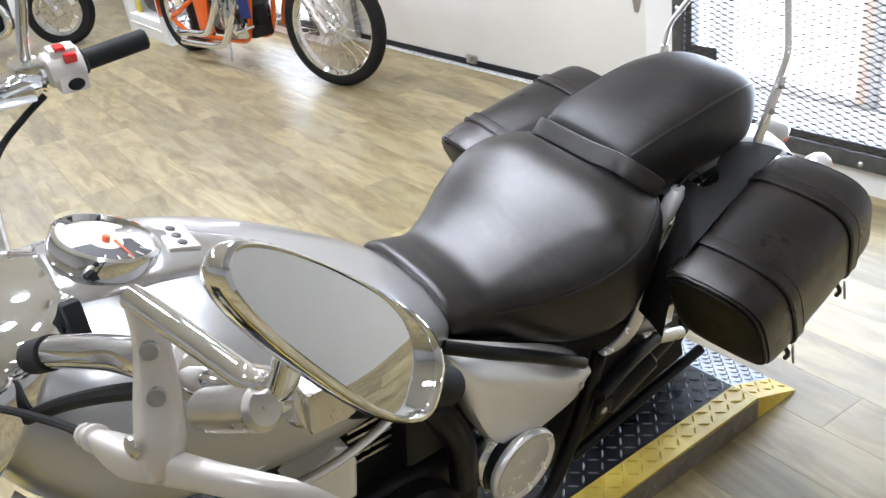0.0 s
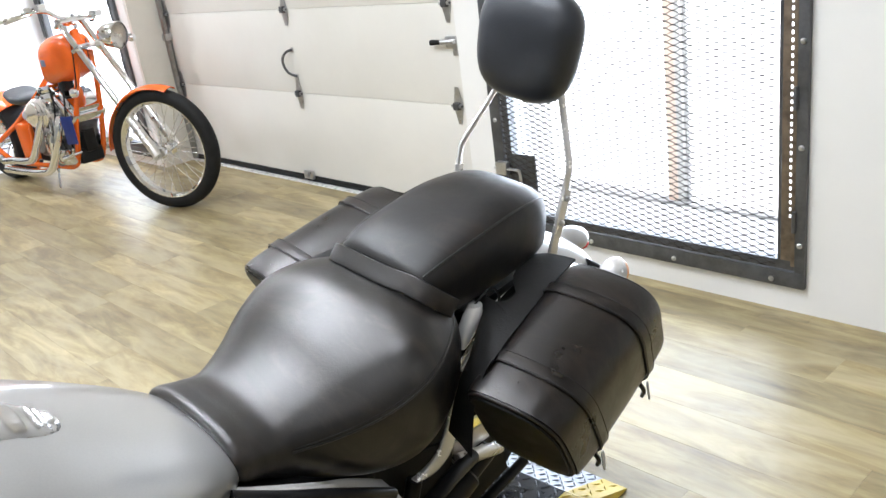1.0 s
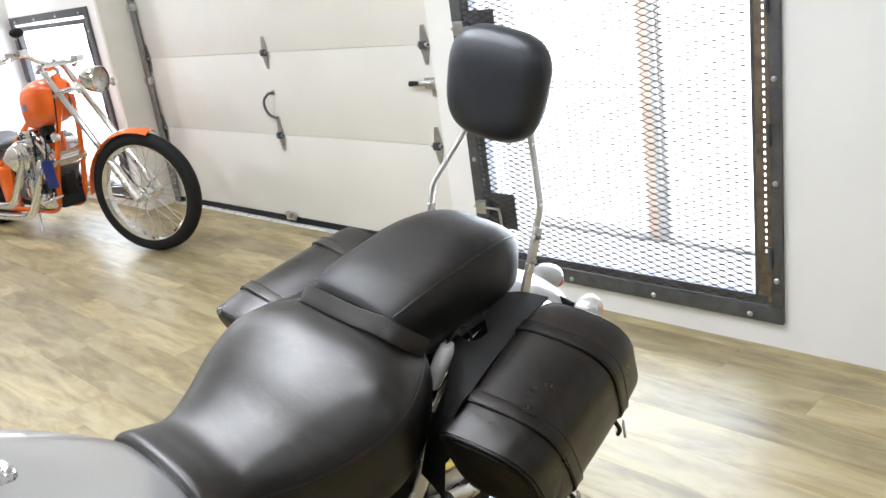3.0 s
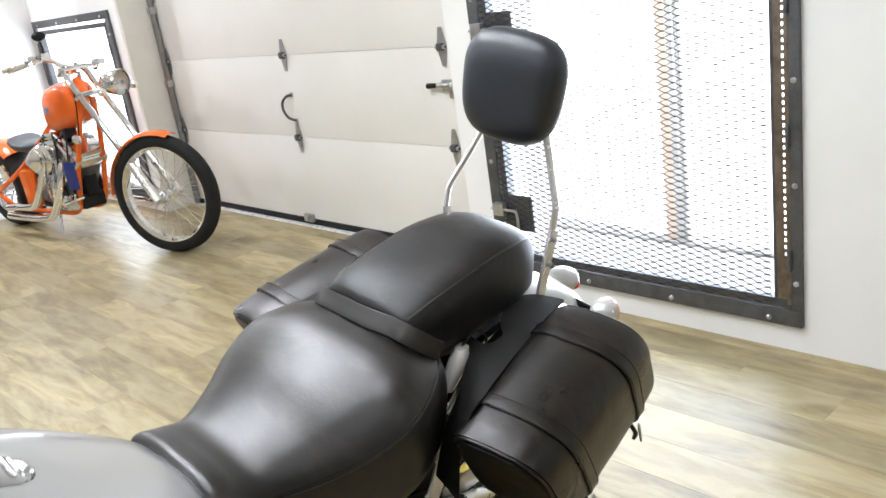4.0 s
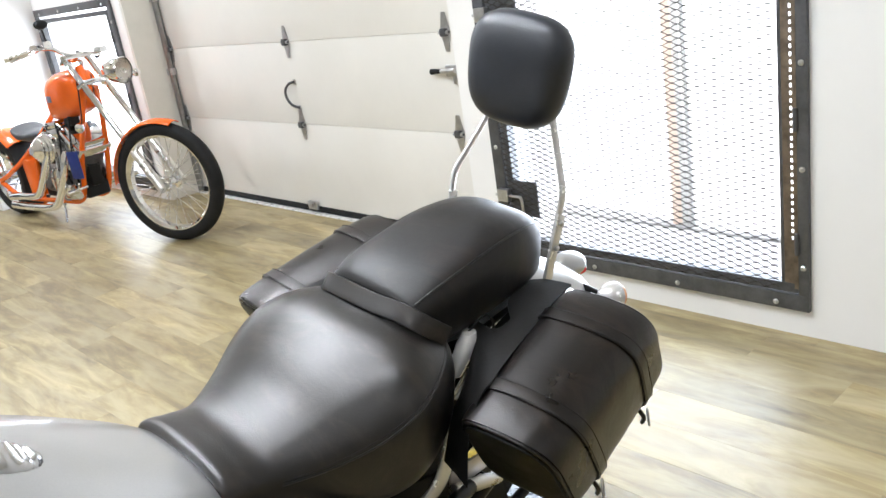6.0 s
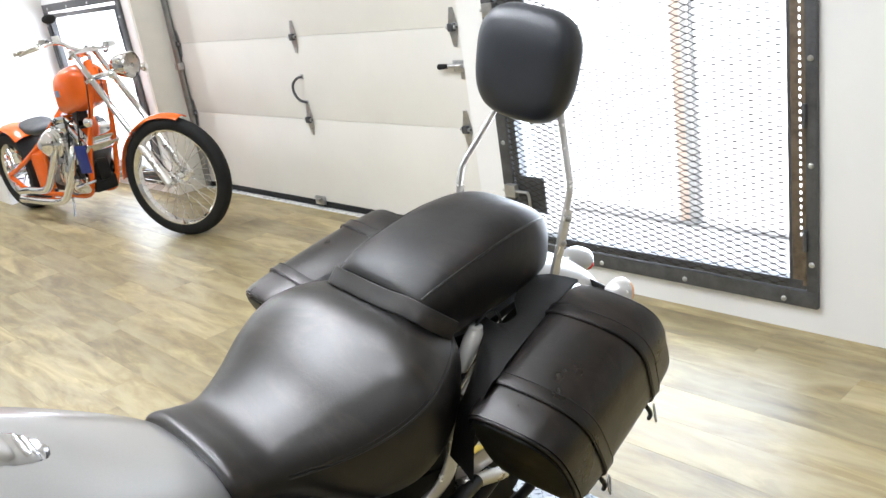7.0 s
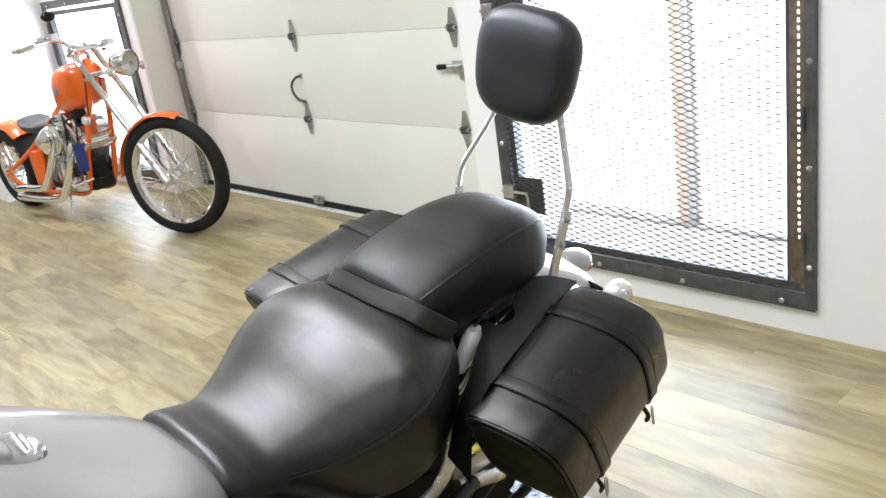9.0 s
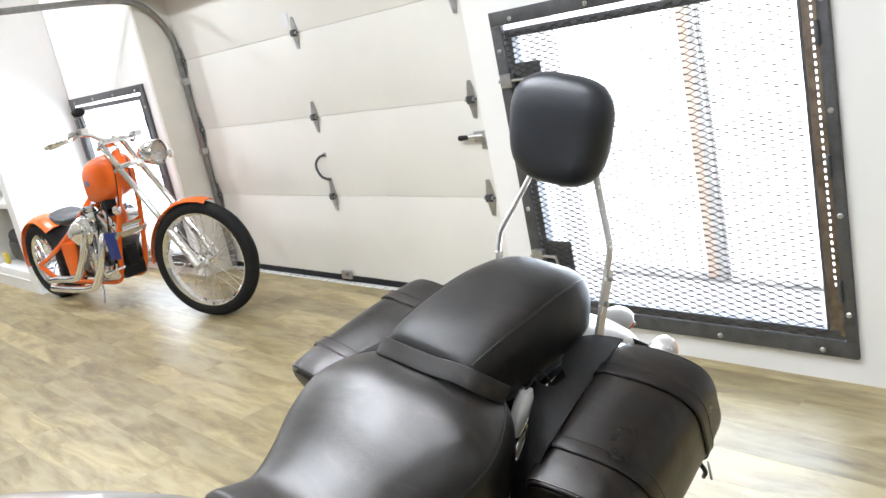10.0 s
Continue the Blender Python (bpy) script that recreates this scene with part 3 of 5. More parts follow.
                                 tube([(lx0 + 0.09, y0 - 0.02, z + 0.10), (lx0 + 0.097, y0 - 0.02, z + 0.07), (lx0 + 0.097, y0 - 0.02, z + 0.0)], 0.007, 8)), M_ZINC, leaf, "galvanised slide bolt")
    for k in (0.15, 0.5, 0.85):
        z = lz0 + k * (lz1 - lz0)
        part("gate_hinge", rod((lx1 + 0.001, y0 - 0.004, z - 0.04), (lx1 + 0.001, y0 - 0.004, z + 0.04), 0.008, seg=10), M_IRON, g)
    return g


gate("gate_1", "dark iron gate of expanded steel mesh over a bright opening", GX0, GX1, GZ0, GZ1)
gate("gate_2", "dark iron gate frame over a bright opening behind the orange chopper", WX0, WX1, 0.07, WZ1, False)

# outside: a post, and a far backdrop that glows in place of bright daylight
post = tagged(part("timber_post", box(-1.708, -1.649, 4.13, 4.19, -0.06, 3.0, 0.008), M_POST), "pale orange timber post standing outside the gate", "post")
trim = tagged(part("pale_post", box(-1.664, -1.612, 4.135, 4.185, -0.06, 3.0, 0.006), M_TRIM), "pale grey timber post outside beside the orange one", "post")
pipe = tagged(part("downpipe", rod((-1.594, 4.16, -0.06), (-1.594, 4.16, 3.0), 0.013), M_ZINC), "thin grey metal downpipe beside the timber post", "pipe")
# Added strip: its grey stands in for shade lying across the ground.
slab("ground_shade_strip", -4.5, 1.5, 4.10, 4.24, -0.058, -0.045, M_GROUND_SHADE, "added grey strip for the shadowed band on the ground outside the gate", "kerb")
slab("backdrop", -30, 20, 9.0, 9.2, -0.06, 7.0, M_FAR, "glowing pale distance across the yard", "backdrop")

# vinyl planks, nearest to the walk as pieces of their own
floor_ob = bpy.data.objects["floor"]
PW, PL = 0.178, 1.22


def plank_mesh(length):
    me = bpy.data.meshes.new("plank")
    b = box(0, length - 0.0003, 0, PW - 0.0003, -0.006, 0.0, 0.0006, 1)
    b.to_mesh(me)
    b.free()
    me.materials.append(M_PLANK)
    return me


whole = plank_mesh(PL)
random.seed(7)
rest = bmesh.new()
for r in range(-34, 20):
    y = r * PW + 0.02
    if y > DOOR - 0.06:
        continue
    off = random.uniform(0, PL)
    for c in range(-10, 6):
        x = c * PL + off - 0.6
        if x + PL < -11.2 or x > 5:
            continue
        if x + PL > -9.2 and x < 1.3 and y > -0.1:
            p = new("plank", whole)
            p.location = (x, y, 0)
            p.parent = floor_ob
        else:
            v = [rest.verts.new(q) for q in ((max(x, -11.2), y, 0), (min(x + PL, 5) - 0.0004, y, 0), (min(x + PL, 5) - 0.0004, y + PW - 0.0004, 0), (max(x, -11.2), y + PW - 0.0004, 0))]
            rest.faces.new(v)
tagged(part("far_planks", rest, M_PLANK, floor_ob, smooth=False), kind="stuff")

# ceiling lamps, which show as points in the chrome
for lx, ly, watts in LAMPS:
    lamp = thing("ceiling_lamp", "round white ceiling lamp, lit", "lamp", "ceiling lamps")
    lamp.location = (lx, ly, TOP)
    part("lamp_body", turned([(0.13, 0.0), (0.13, -0.05), (0.12, -0.06)], seg=20), M_CEIL, lamp)
    part("lamp_glass", turned([(0.116, -0.0605), (0.08, -0.072), (0.0, -0.076)], seg=20), M_LAMP, lamp)

# ---------- the tread-plate platform ----------
def platform():
    pf = thing("display_platform", "low black diamond-plate platform with yellow edge stripes and ramp end", "platform", m=pose(0.1205, 0.246, 0, 0, 0, 2.14) @ Matrix.Diagonal((0.9275, 0.927, 1.03, 1)))
    H, XN, XF = 0.07, -0.535, -1.20      # top, near and far edge
    YB, YE, YF = 1.60, 1.785, -1.6       # ramp's break, its foot, far end
    S = 0.085                            # stripe
    part("top_plate", box(XF + S, XN - S, YF, YB, 0.002, H), M_PLATE, pf, smooth=False)

    def prism(x0, x1, mat, name, label=""):
        bm = bmesh.new()
        a = [bm.verts.new((x0, y, z)) for y, z in ((YB, 0.002), (YB, H), (YE, 0.006), (YE, 0.002))]
        b = [bm.verts.new((x1, y, z)) for y, z in ((YB, 0.002), (YB, H), (YE, 0.006), (YE, 0.002))]
        bm.faces.new(a), bm.faces.new(b)
        for i in range(4):
            j = (i + 1) % 4
            bm.faces.new((a[i], a[j], b[j], b[i]))
        return part(name, bm, mat, pf, label, False)

    prism(XF + S, XN - S, M_WORN, "ramp_plate", "worn grey tread-plate ramp")
    for x0, x1 in ((XN - S, XN), (XF, XF + S)):
        part("edge_stripe", box(x0, x1, YF, YB, 0.012, H, 0.002), M_YELLOW, pf, "yellow painted edge")
        prism(x0, x1, M_YELLOW, "ramp_stripe", "yellow painted ramp edge")
    part("side_skirt", box(XN - 0.01, XN + 0.003, YF, YB, 0.002, H - 0.006), M_SIDE, pf, "dusty bare side skirt", False)

    # raised lugs, crossing in turn
    def lugs(x0, x1, y0, y1, zf, pitch=0.035, side=False):
        bm = bmesh.new()
        r = 0
        y = y0 + pitch / 2
        while y < y1:
            x = x0 + pitch / 2
            c = 0
            while x < x1:
                a = radians(45 if (r + c) % 2 else -45)
                dl = Vector((math.cos(a), math.sin(a), 0)) * 0.0165
                dw = Vector((-math.sin(a), math.cos(a), 0)) * 0.0034
                z = zf(y)
                o = Vector((x, y, z))
                base = [o - dl, o - dl * 0.4 - dw, o + dl * 0.4 - dw, o + dl, o + dl * 0.4 + dw, o - dl * 0.4 + dw]
                top = [o + Vector((0, 0, 0.003)) - dl * 0.5, o + Vector((0, 0, 0.003)) + dl * 0.5]
                vb = [bm.verts.new(p) for p in base]
                vt = [bm.verts.new(p) for p in top]
                bm.faces.new((vb[0], vb[1], vt[0])), bm.faces.new((vb[1], vb[2], vt[1], vt[0])), bm.faces.new((vb[2], vb[3], vt[1]))
                bm.faces.new((vb[3], vb[4], vt[1])), bm.faces.new((vb[4], vb[5], vt[0], vt[1])), bm.faces.new((vb[5], vb[0], vt[0]))
                x += pitch
                c += 1
            y += pitch
            r += 1
        return bm

    sk = lugs(YF + 1.6, YB, 0.012, H - 0.012, lambda y: 0.0, 0.032)
    sk.transform(Matrix(((0, 0, 1, XN + 0.0032), (1, 0, 0, 0), (0, 1, 0, 0), (0, 0, 0, 1))))
    tagged(part("skirt_relief", sk, M_SIDE, pf, smooth=False), kind="stuff")
    slope = lambda y: H - (y - YB) / (YE - YB) * (H - 0.006)
    tagged(part("tread_relief", lugs(XF + S, XN - S, 0.2, YB, lambda y: H + 0.0002), M_LUG, pf, smooth=False), kind="stuff")
    tagged(part("stripe_relief", lugs(XN - S, XN, 0.2, YB, lambda y: H + 0.0002), M_YELLOW, pf, smooth=False), kind="stuff")
    tagged(part("ramp_relief", lugs(XF + S, XN - S, YB, YE, slope, 0.026), M_WORN, pf, smooth=False), kind="stuff")
    tagged(part("ramp_stripe_relief", lugs(XN - S, XN, YB, YE, slope), M_YELLOW, pf, smooth=False), kind="stuff")
    return pf


platform()

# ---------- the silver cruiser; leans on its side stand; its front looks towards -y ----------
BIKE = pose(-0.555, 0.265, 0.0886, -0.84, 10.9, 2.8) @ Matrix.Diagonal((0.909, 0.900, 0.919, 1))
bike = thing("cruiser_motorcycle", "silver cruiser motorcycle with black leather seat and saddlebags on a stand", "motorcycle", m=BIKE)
X, Y, Z = Vector((1, 0, 0)), Vector((0, 1, 0)), Vector((0, 0, 1))


def body(rows, n=2.4, seg=36, ramp=5):
    """A skin along y: rows of (y, half width, top, widest height, bottom)."""
    pts = [Vector((y, w, zt)) for y, w, zt, zm, zb in rows]
    low = [Vector((y, zm, zb)) for y, w, zt, zm, zb in rows]
    rings = []
    for p, q in zip(spline(pts, ramp), spline(low, ramp)):
        w = max(p.y, 0.004)
        rings.append(oval((0, p.x, q.y), X, Z, w, max(p.z - q.y, 0.003), n, seg, max(q.y - q.z, 0.003)))
    return loft(rings)


# rider's seat
NS = 2.75       # how square its cross-section is
SEAT = [(0.508, 0.132, 0.852, 0.815, 0.790), (0.513, 0.144, 0.866, 0.808, 0.776), (0.528, 0.150, 0.871, 0.800, 0.765), (0.565, 0.147, 0.864, 0.790, 0.740), (0.62, 0.154, 0.858, 0.772, 0.705), (0.70, 0.198, 0.882, 0.768, 0.666), (0.78, 0.244, 0.922, 0.782, 0.640), (0.86, 0.265, 0.954, 0.805, 0.632),
        (0.94, 0.245, 0.961, 0.824, 0.640), (1.02, 0.196, 0.944, 0.838, 0.668), (1.09, 0.093, 0.928, 0.840, 0.739)]
seat = part("rider_seat", body([(y, w * 0.982, zt - 0.002, zm, zb) for y, w, zt, zm, zb in SEAT], NS, 72, 8), M_SEAT, bike, "worn black leather bucket seat")
# passenger's seat
PILL = [(0.960, 0.100, 0.940, 0.91, 0.876), (0.972, 0.122, 0.976, 0.913, 0.868), (0.990, 0.132, 1.000, 0.918, 0.862), (1.05, 0.141, 1.024, 0.927, 0.860), (1.15, 0.143, 1.046, 0.935, 0.864), (1.25, 0.140, 1.060, 0.940, 0.873), (1.33, 0.132, 1.058, 0.938, 0.880), (1.39, 0.116, 1.042, 0.931, 0.884), (1.435, 0.090, 1.014, 0.924, 0.886), (1.462, 0.058, 0.978, 0.916, 0.888), (1.475, 0.020, 0.934, 0.908, 0.893)]
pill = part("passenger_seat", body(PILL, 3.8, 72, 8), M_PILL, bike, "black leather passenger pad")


def strap(line, width, thick, along=Y):
    """A flat band along a line, width along the given way."""
    rings = []
    for i, c in enumerate(line):
        d = (line[min(i + 1, len(line) - 1)] - line[max(i - 1, 0)]).normalized()
        nrm = d.cross(along).normalized()
        al = nrm.cross(d).normalized()
        rings.append(oval(c, al, nrm, width / 2, thick / 2, 5, 12))
    return loft(rings)


SW = (Y * 0.62 + Z * 0.78).normalized()
part("seat_strap", strap([p + Vector((0, -0.009, 0.009)) for p in spline([(-0.15, 1.0, 0.93), (-0.128, 0.978, 0.951), (-0.1, 0.966, 0.961), (-0.05, 0.962, 0.965), (0.0, 0.961, 0.966), (0.05, 0.963, 0.966), (0.1, 0.966, 0.969), (0.135, 0.974, 0.962), (0.158, 0.994, 0.945), (0.172, 1.028, 0.917)], 4)], 0.040, 0.009, SW), M_SEAT, pill, "black leather grab strap")


def seam_on(rows, n, fs, lift):
    """A line over a body: the share of its half width at each row."""
    return [Vector((w * f, y, zm + (zt - zm) * (1 - abs(f) ** n) ** (1 / n) + lift)) for (y, w, zt, zm, zb), f in zip(rows, fs)]


def both(line):
    return [Vector((-q.x, q.y, q.z)) for q in line]


# piping and stitched seams
SR = [(y, w * 0.982, zt - 0.002, zm, zb) for y, w, zt, zm, zb in SEAT]
for nm, fs, r in (("seat_stitching", (0.98, 0.965, 0.955, 0.945, 0.925, 0.85, 0.58), 0.0011), ("seat_piping", (0.988, 0.978, 0.969, 0.959, 0.94, 0.87, 0.62), 0.0021)):
    q = seam_on(SR[4:], NS, fs, -0.0004)
    part(nm, merge(tube(q, r, 6, 6), tube(both(q), r, 6, 6)), M_THREAD if "stitch" in nm else M_SEAT, seat, "stitched seam round the dished top" if "stitch" in nm else "")
seam = seam_on(PILL[2:], 3.8, (0.86, 0.865, 0.87, 0.87, 0.865, 0.85, 0.83, 0.78, 0.5), 0.0008)
seam = seam + [Vector((0, 1.474, 0.935))] + both(seam)[::-1]
part("pad_piping", tube(seam, 0.0022, 8, 6), M_SEAT, pill, "raised piped seam")
part("pad_stitching", tube([q + Vector((-0.006 if q.x > 0 else 0.006, -0.004 if q.y > 1.42 else 0.0, 0.0022)) for q in seam if abs(q.x) > 0.01], 0.0009, 6, 5), M_THREAD, pill, "stitched top seam")

# fuel tank, console and gauge
TANK = [(-0.235, 0.041, 1.026, 0.984, 0.934), (-0.215, 0.120, 1.065, 0.964, 0.857), (-0.15, 0.194, 1.094, 0.943, 0.788), (-0.05, 0.242, 1.100, 0.922, 0.755), (0.08, 0.262, 1.083, 0.900, 0.738), (0.20, 0.260, 1.039, 0.877, 0.726), (0.32, 0.236, 0.978, 0.851, 0.726),
        (0.43, 0.194, 0.911, 0.830, 0.737), (0.50, 0.154, 0.865, 0.810, 0.754), (0.535, 0.103, 0.838, 0.797, 0.775)]
tank = part("fuel_tank", body(TANK, 2.25, 44, 6), M_SILVER, bike, "glossy silver metallic fuel tank")
part("tank_seam", merge(*[tube([Vector((sx * w * 0.84, y, zb + 0.004)) for y, w, zt, zm, zb in TANK[1:-1]], 0.009, 8, 4, 0.6) for sx in (1, -1)]), M_CHROME, tank, "bright lower tank trim")


def on_tank(y, f=0.0, n=2.25):
    pts = spline([Vector(q[:3]) for q in TANK], 10)
    low = spline([Vector((q[0], q[3], q[4])) for q in TANK], 10)
    k = min(range(len(pts)), key=lambda i: abs(pts[i].x - y))
    return low[k].y + (pts[k].z - low[k].y) * (1 - min(abs(f) / pts[k].y, 1) ** n) ** (1 / n)


CON = [(-0.07, 0.075, 0.024), (0.0, 0.082, 0.026), (0.06, 0.072, 0.022), (0.12, 0.060, 0.017), (0.18, 0.050, 0.016), (0.24, 0.041, 0.015), (0.268, 0.030, 0.014), (0.282, 0.016, 0.011), (0.287, 0.004, 0.006)]
rings = []
for p in spline([Vector(c) for c in CON], 5):
    cx = 0.04 * max(0, p.x) / 0.28
    z = on_tank(p.x, cx)
    rings.append(oval((cx, p.x, z - 0.01), X - Z * 0.12, Z, max(p.y, 0.003), p.z + 0.01, 2.6, 28, 0.02))
console = part("tank_console", loft(rings), M_CONSOLE, bike, "chrome tank console")
GC, GN = Vector((0.0, 0.012, 1.122)), Vector((0.03, 0.36, 0.93)).normalized()
gauge = part("speedometer", turned([(0.060, -0.03), (0.074, -0.02), (0.076, 0.0), (0.073, 0.010), (0.066, 0.012), (0.063, 0.004)], GC, GN, 40, caps=False), M_CHROME, bike, "round chrome-rimmed speedometer")
part("dial", turned([(0.064, 0.003), (0.0001, 0.0035)], GC, GN, 40), M_DIAL, gauge, "cream dial face")
gu = (Vector((1, 0, 0)) - GN * GN.x).normalized()
gv = GN.cross(gu).normalized()


def on_dial(a, r, h=0.006):
    return GC + GN * h + (gu * math.cos(radians(a)) + gv * math.sin(radians(a))) * r


bm = bmesh.new()
arc = [on_dial(-70 + 9 * i, 0.063, 0.005) for i in range(20)]
inn = [on_dial(-70 + 9 * i, 0.024, 0.005) for i in range(20)]
va, vi = [bm.verts.new(p) for p in arc], [bm.verts.new(p) for p in inn]
for i in range(19):
    bm.faces.new((va[i], va[i + 1], vi[i + 1], vi[i]))
part("dial_band", bm, M_DARK, gauge, "dark speed band", False)
for i in range(8):
    part("tick_mark", rod(on_dial(-20 + 20 * i, 0.046), on_dial(-20 + 20 * i, 0.058), 0.0012, seg=6), M_DIAL, gauge)
part("needle", merge(rod(on_dial(60, 0.012, 0.008), on_dial(20, 0.055, 0.008), 0.0022, 0.001, 8), turned([(0.0055, 0.0), (0.0055, 0.006), (0.004, 0.008)], GC + GN * 0.005, GN, 16)), M_NEEDLE, gauge, "orange needle")
part("nacelle", loft([oval((0, y, z), X, Z, w, h, 2.4, 36) for y, z, w, h in ((-0.36, 0.96, 0.02, 0.02), (-0.34, 0.965, 0.085, 0.075), (-0.30, 0.98, 0.135, 0.105), (-0.22, 1.01, 0.172, 0.115), (-0.15, 1.04, 0.160, 0.088), (-0.10, 1.065, 0.125, 0.058), (-0.06, 1.08, 0.09, 0.035))]), M_CHROME, bike, "chrome headlamp nacelle")
ind = part("indicator_panel", box(-0.036, 0.036, 0.085, 0.135, -0.004, 0.004, 0.003), M_CAST, bike, "pale indicator panel with three dark lamps")
ind.matrix_basis = Matrix.Translation((0.0, 0.0, on_tank(0.11) + 0.015)) @ Matrix.Translation((0, 0.11, 0)) @ Matrix.Rotation(radians(-18), 4, "X") @ Matrix.Translation((0, -0.11, 0))
for x in (-0.022, 0.0, 0.022):
    part("pilot_lamp", turned([(0.0075, 0.0), (0.0075, 0.0015), (0.004, 0.0025)], (x, 0.11, 0.0042), (0, 0, 1), 14), M_DARK, ind)

# handlebar
bar = part("handlebar", merge(tube([(0.06, -0.165, 1.045), (0.12, -0.157, 1.085), (0.24, -0.122, 1.165), (0.36, -0.089, 1.231), (0.47, -0.072, 1.288), (0.545, -0.04, 1.305), (0.585, 0.02, 1.285), (0.565, 0.10, 1.235), (0.535, 0.20, 1.155)], 0.0185, 18),
                              tube([(-0.07, -0.11, 1.10), (-0.18, -0.09, 1.15), (-0.32, -0.05, 1.20), (-0.42, 0.0, 1.203), (-0.455, 0.08, 1.195), (-0.455, 0.26, 1.21)], 0.0135, 14), tube([(-0.07, -0.11, 1.10), (0.0, -0.15, 1.06), (0.06, -0.165, 1.045)], 0.0185, 14, 4)), M_CHROME, bike, "wide chrome pullback handlebar")
part("riser", merge(rod((0.05, -0.12, 1.02), (0.055, -0.125, 1.105), 0.022, bevel=0.004), rod((-0.05, -0.11, 1.02), (-0.055, -0.115, 1.11), 0.022, bevel=0.004)), M_CHROME, bike)
part("grip", merge(rod((0.573, 0.075, 1.252), (0.537, 0.198, 1.155), 0.0215, seg=22, bevel=0.004), rod((0.580, 0.055, 1.268), (0.574, 0.075, 1.252), 0.027, seg=22, bevel=0.003)), M_RUBBER, bar, "black rubber grip")
part("grip", merge(rod((-0.455, 0.150, 1.202), (-0.455, 0.275, 1.216), 0.0185, seg=20, bevel=0.004), rod((-0.455, 0.148, 1.202), (-0.455, 0.160, 1.203), 0.023, seg=20, bevel=0.003)), M_RUBBER, bar, "black rubber grip")
sw = part("switch_housing", merge(turned([(0.024, -0.036), (0.031, -0.030), (0.031, 0.022), (0.026, 0.030)], (-0.453, 0.122, 1.203), (0, 1, 0.08), 28), box(-0.478, -0.422, 0.100, 0.152, 1.163, 1.200, 0.007), box(-0.470, -0.432, 0.098, 0.146, 1.215, 1.240, 0.008)), M_CAST, bike, "silver switch housing with red stop switch")
part("stop_switch", merge(box(-0.452, -0.428, 0.108, 0.126, 1.236, 1.244, 0.002), box(-0.434, -0.420, 0.118, 0.140, 1.216, 1.232, 0.003)), M_RED, sw, "red stop switch")
part("start_button", ball((-0.422, 0.128, 1.178), 0.004, 0.015, 0.011), M_RUBBER, sw, "black start button")
part("brake_master", merge(rod((-0.44, 0.0, 1.19), (-0.45, 0.085, 1.20), 0.022, bevel=0.003), box(-0.475, -0.425, 0.035, 0.085, 1.185, 1.228, 0.007), turned([(0.030, -0.006), (0.033, 0), (0.030, 0.006)], (-0.452, 0.078, 1.199), (0, 1, 0.08), 24), box(-0.44, -0.42, -0.03, 0.06, 1.165, 1.19, 0.006)), M_CHROME, bar, "chrome brake master cylinder")
part("brake_lever", tube([(-0.435, 0.02, 1.185), (-0.425, -0.03, 1.17), (-0.40, -0.05, 1.16)], 0.012, 12, 5), M_CHROME, bar)
part("brake_hose", tube([(-0.44, 0.075, 1.165), (-0.43, 0.03, 1.14), (-0.40, -0.03, 1.105), (-0.30, -0.10, 1.06)], 0.006, 8), M_RUBBER, bar)
part("mirror_stem", tube([(-0.445, 0.062, 1.215), (-0.445, 0.066, 1.26), (-0.445, 0.084, 1.34), (-0.45, 0.10, 1.44)], 0.010, 12), M_CHROME, bar, "thick chrome mirror stem")

# clutch perch and lever
perch = part("clutch_perch", merge(loft([oval(c, X, Y, a, b, 5.0, 24) for c, a, b in (
    (Vector((0.519, -0.086, 1.398)), 0.006, 0.009), (Vector((0.519, -0.086, 1.392)), 0.008, 0.011), (Vector((0.519, -0.084, 1.36)), 0.0085, 0.013), (Vector((0.524, -0.088, 1.33)), 0.0105, 0.016), (Vector((0.532, -0.095, 1.302)), 0.0135, 0.018), (Vector((0.543, -0.103, 1.275)), 0.0145, 0.019), (Vector((0.546, -0.106, 1.252)), 0.014, 0.018), (Vector((0.546, -0.106, 1.246)), 0.010, 0.014))]),
    turned([(0.021, -0.018), (0.026, -0.014), (0.026, 0.014), (0.021, 0.018)], (0.50, -0.062, 1.298), (0.8, 0.4, 0.35), 24)), M_CAST, bike, "pale cast clutch perch")
part("pivot_screw", turned([(0.010, 0.0), (0.010, 0.003), (0.007, 0.005)], (0.545, -0.124, 1.283), (0.15, -1, 0.1), 18), M_BRUSHED, perch)
for bx, by, bz in ((0.530, -0.090, 1.355), (0.540, -0.096, 1.318)):
    part("clamp_bolt", turned([(0.0075, 0.0), (0.0075, 0.006), (0.004, 0.006)], (bx, by, bz), (0.9, -0.4, 0.3), 12), M_ZINC, perch)
LEV = [(0.44, -0.139, 1.215), (0.49, -0.126, 1.228), (0.53, -0.112, 1.243), (0.61, -0.073, 1.266), (0.65, -0.042, 1.268), (0.672, -0.01, 1.243)]
part("clutch_lever", loft([oval(c, (X * -0.35 + Z * 0.93).normalized(), Y, r * 1.02, r * 0.85, 3.0, 20) for c, r in zip(spline(LEV, 6), [0.007, 0.009, 0.011, 0.013, 0.0145, 0.0155, 0.0165, 0.0175, 0.018, 0.018, 0.0178, 0.0172, 0.0165, 0.0155, 0.0145, 0.0135, 0.013, 0.0125, 0.0122, 0.012, 0.0118, 0.0115, 0.0112, 0.011, 0.0105, 0.010, 0.010, 0.0095, 0.009, 0.009, 0.009])]), M_CAST, bar, "pale cast clutch lever")
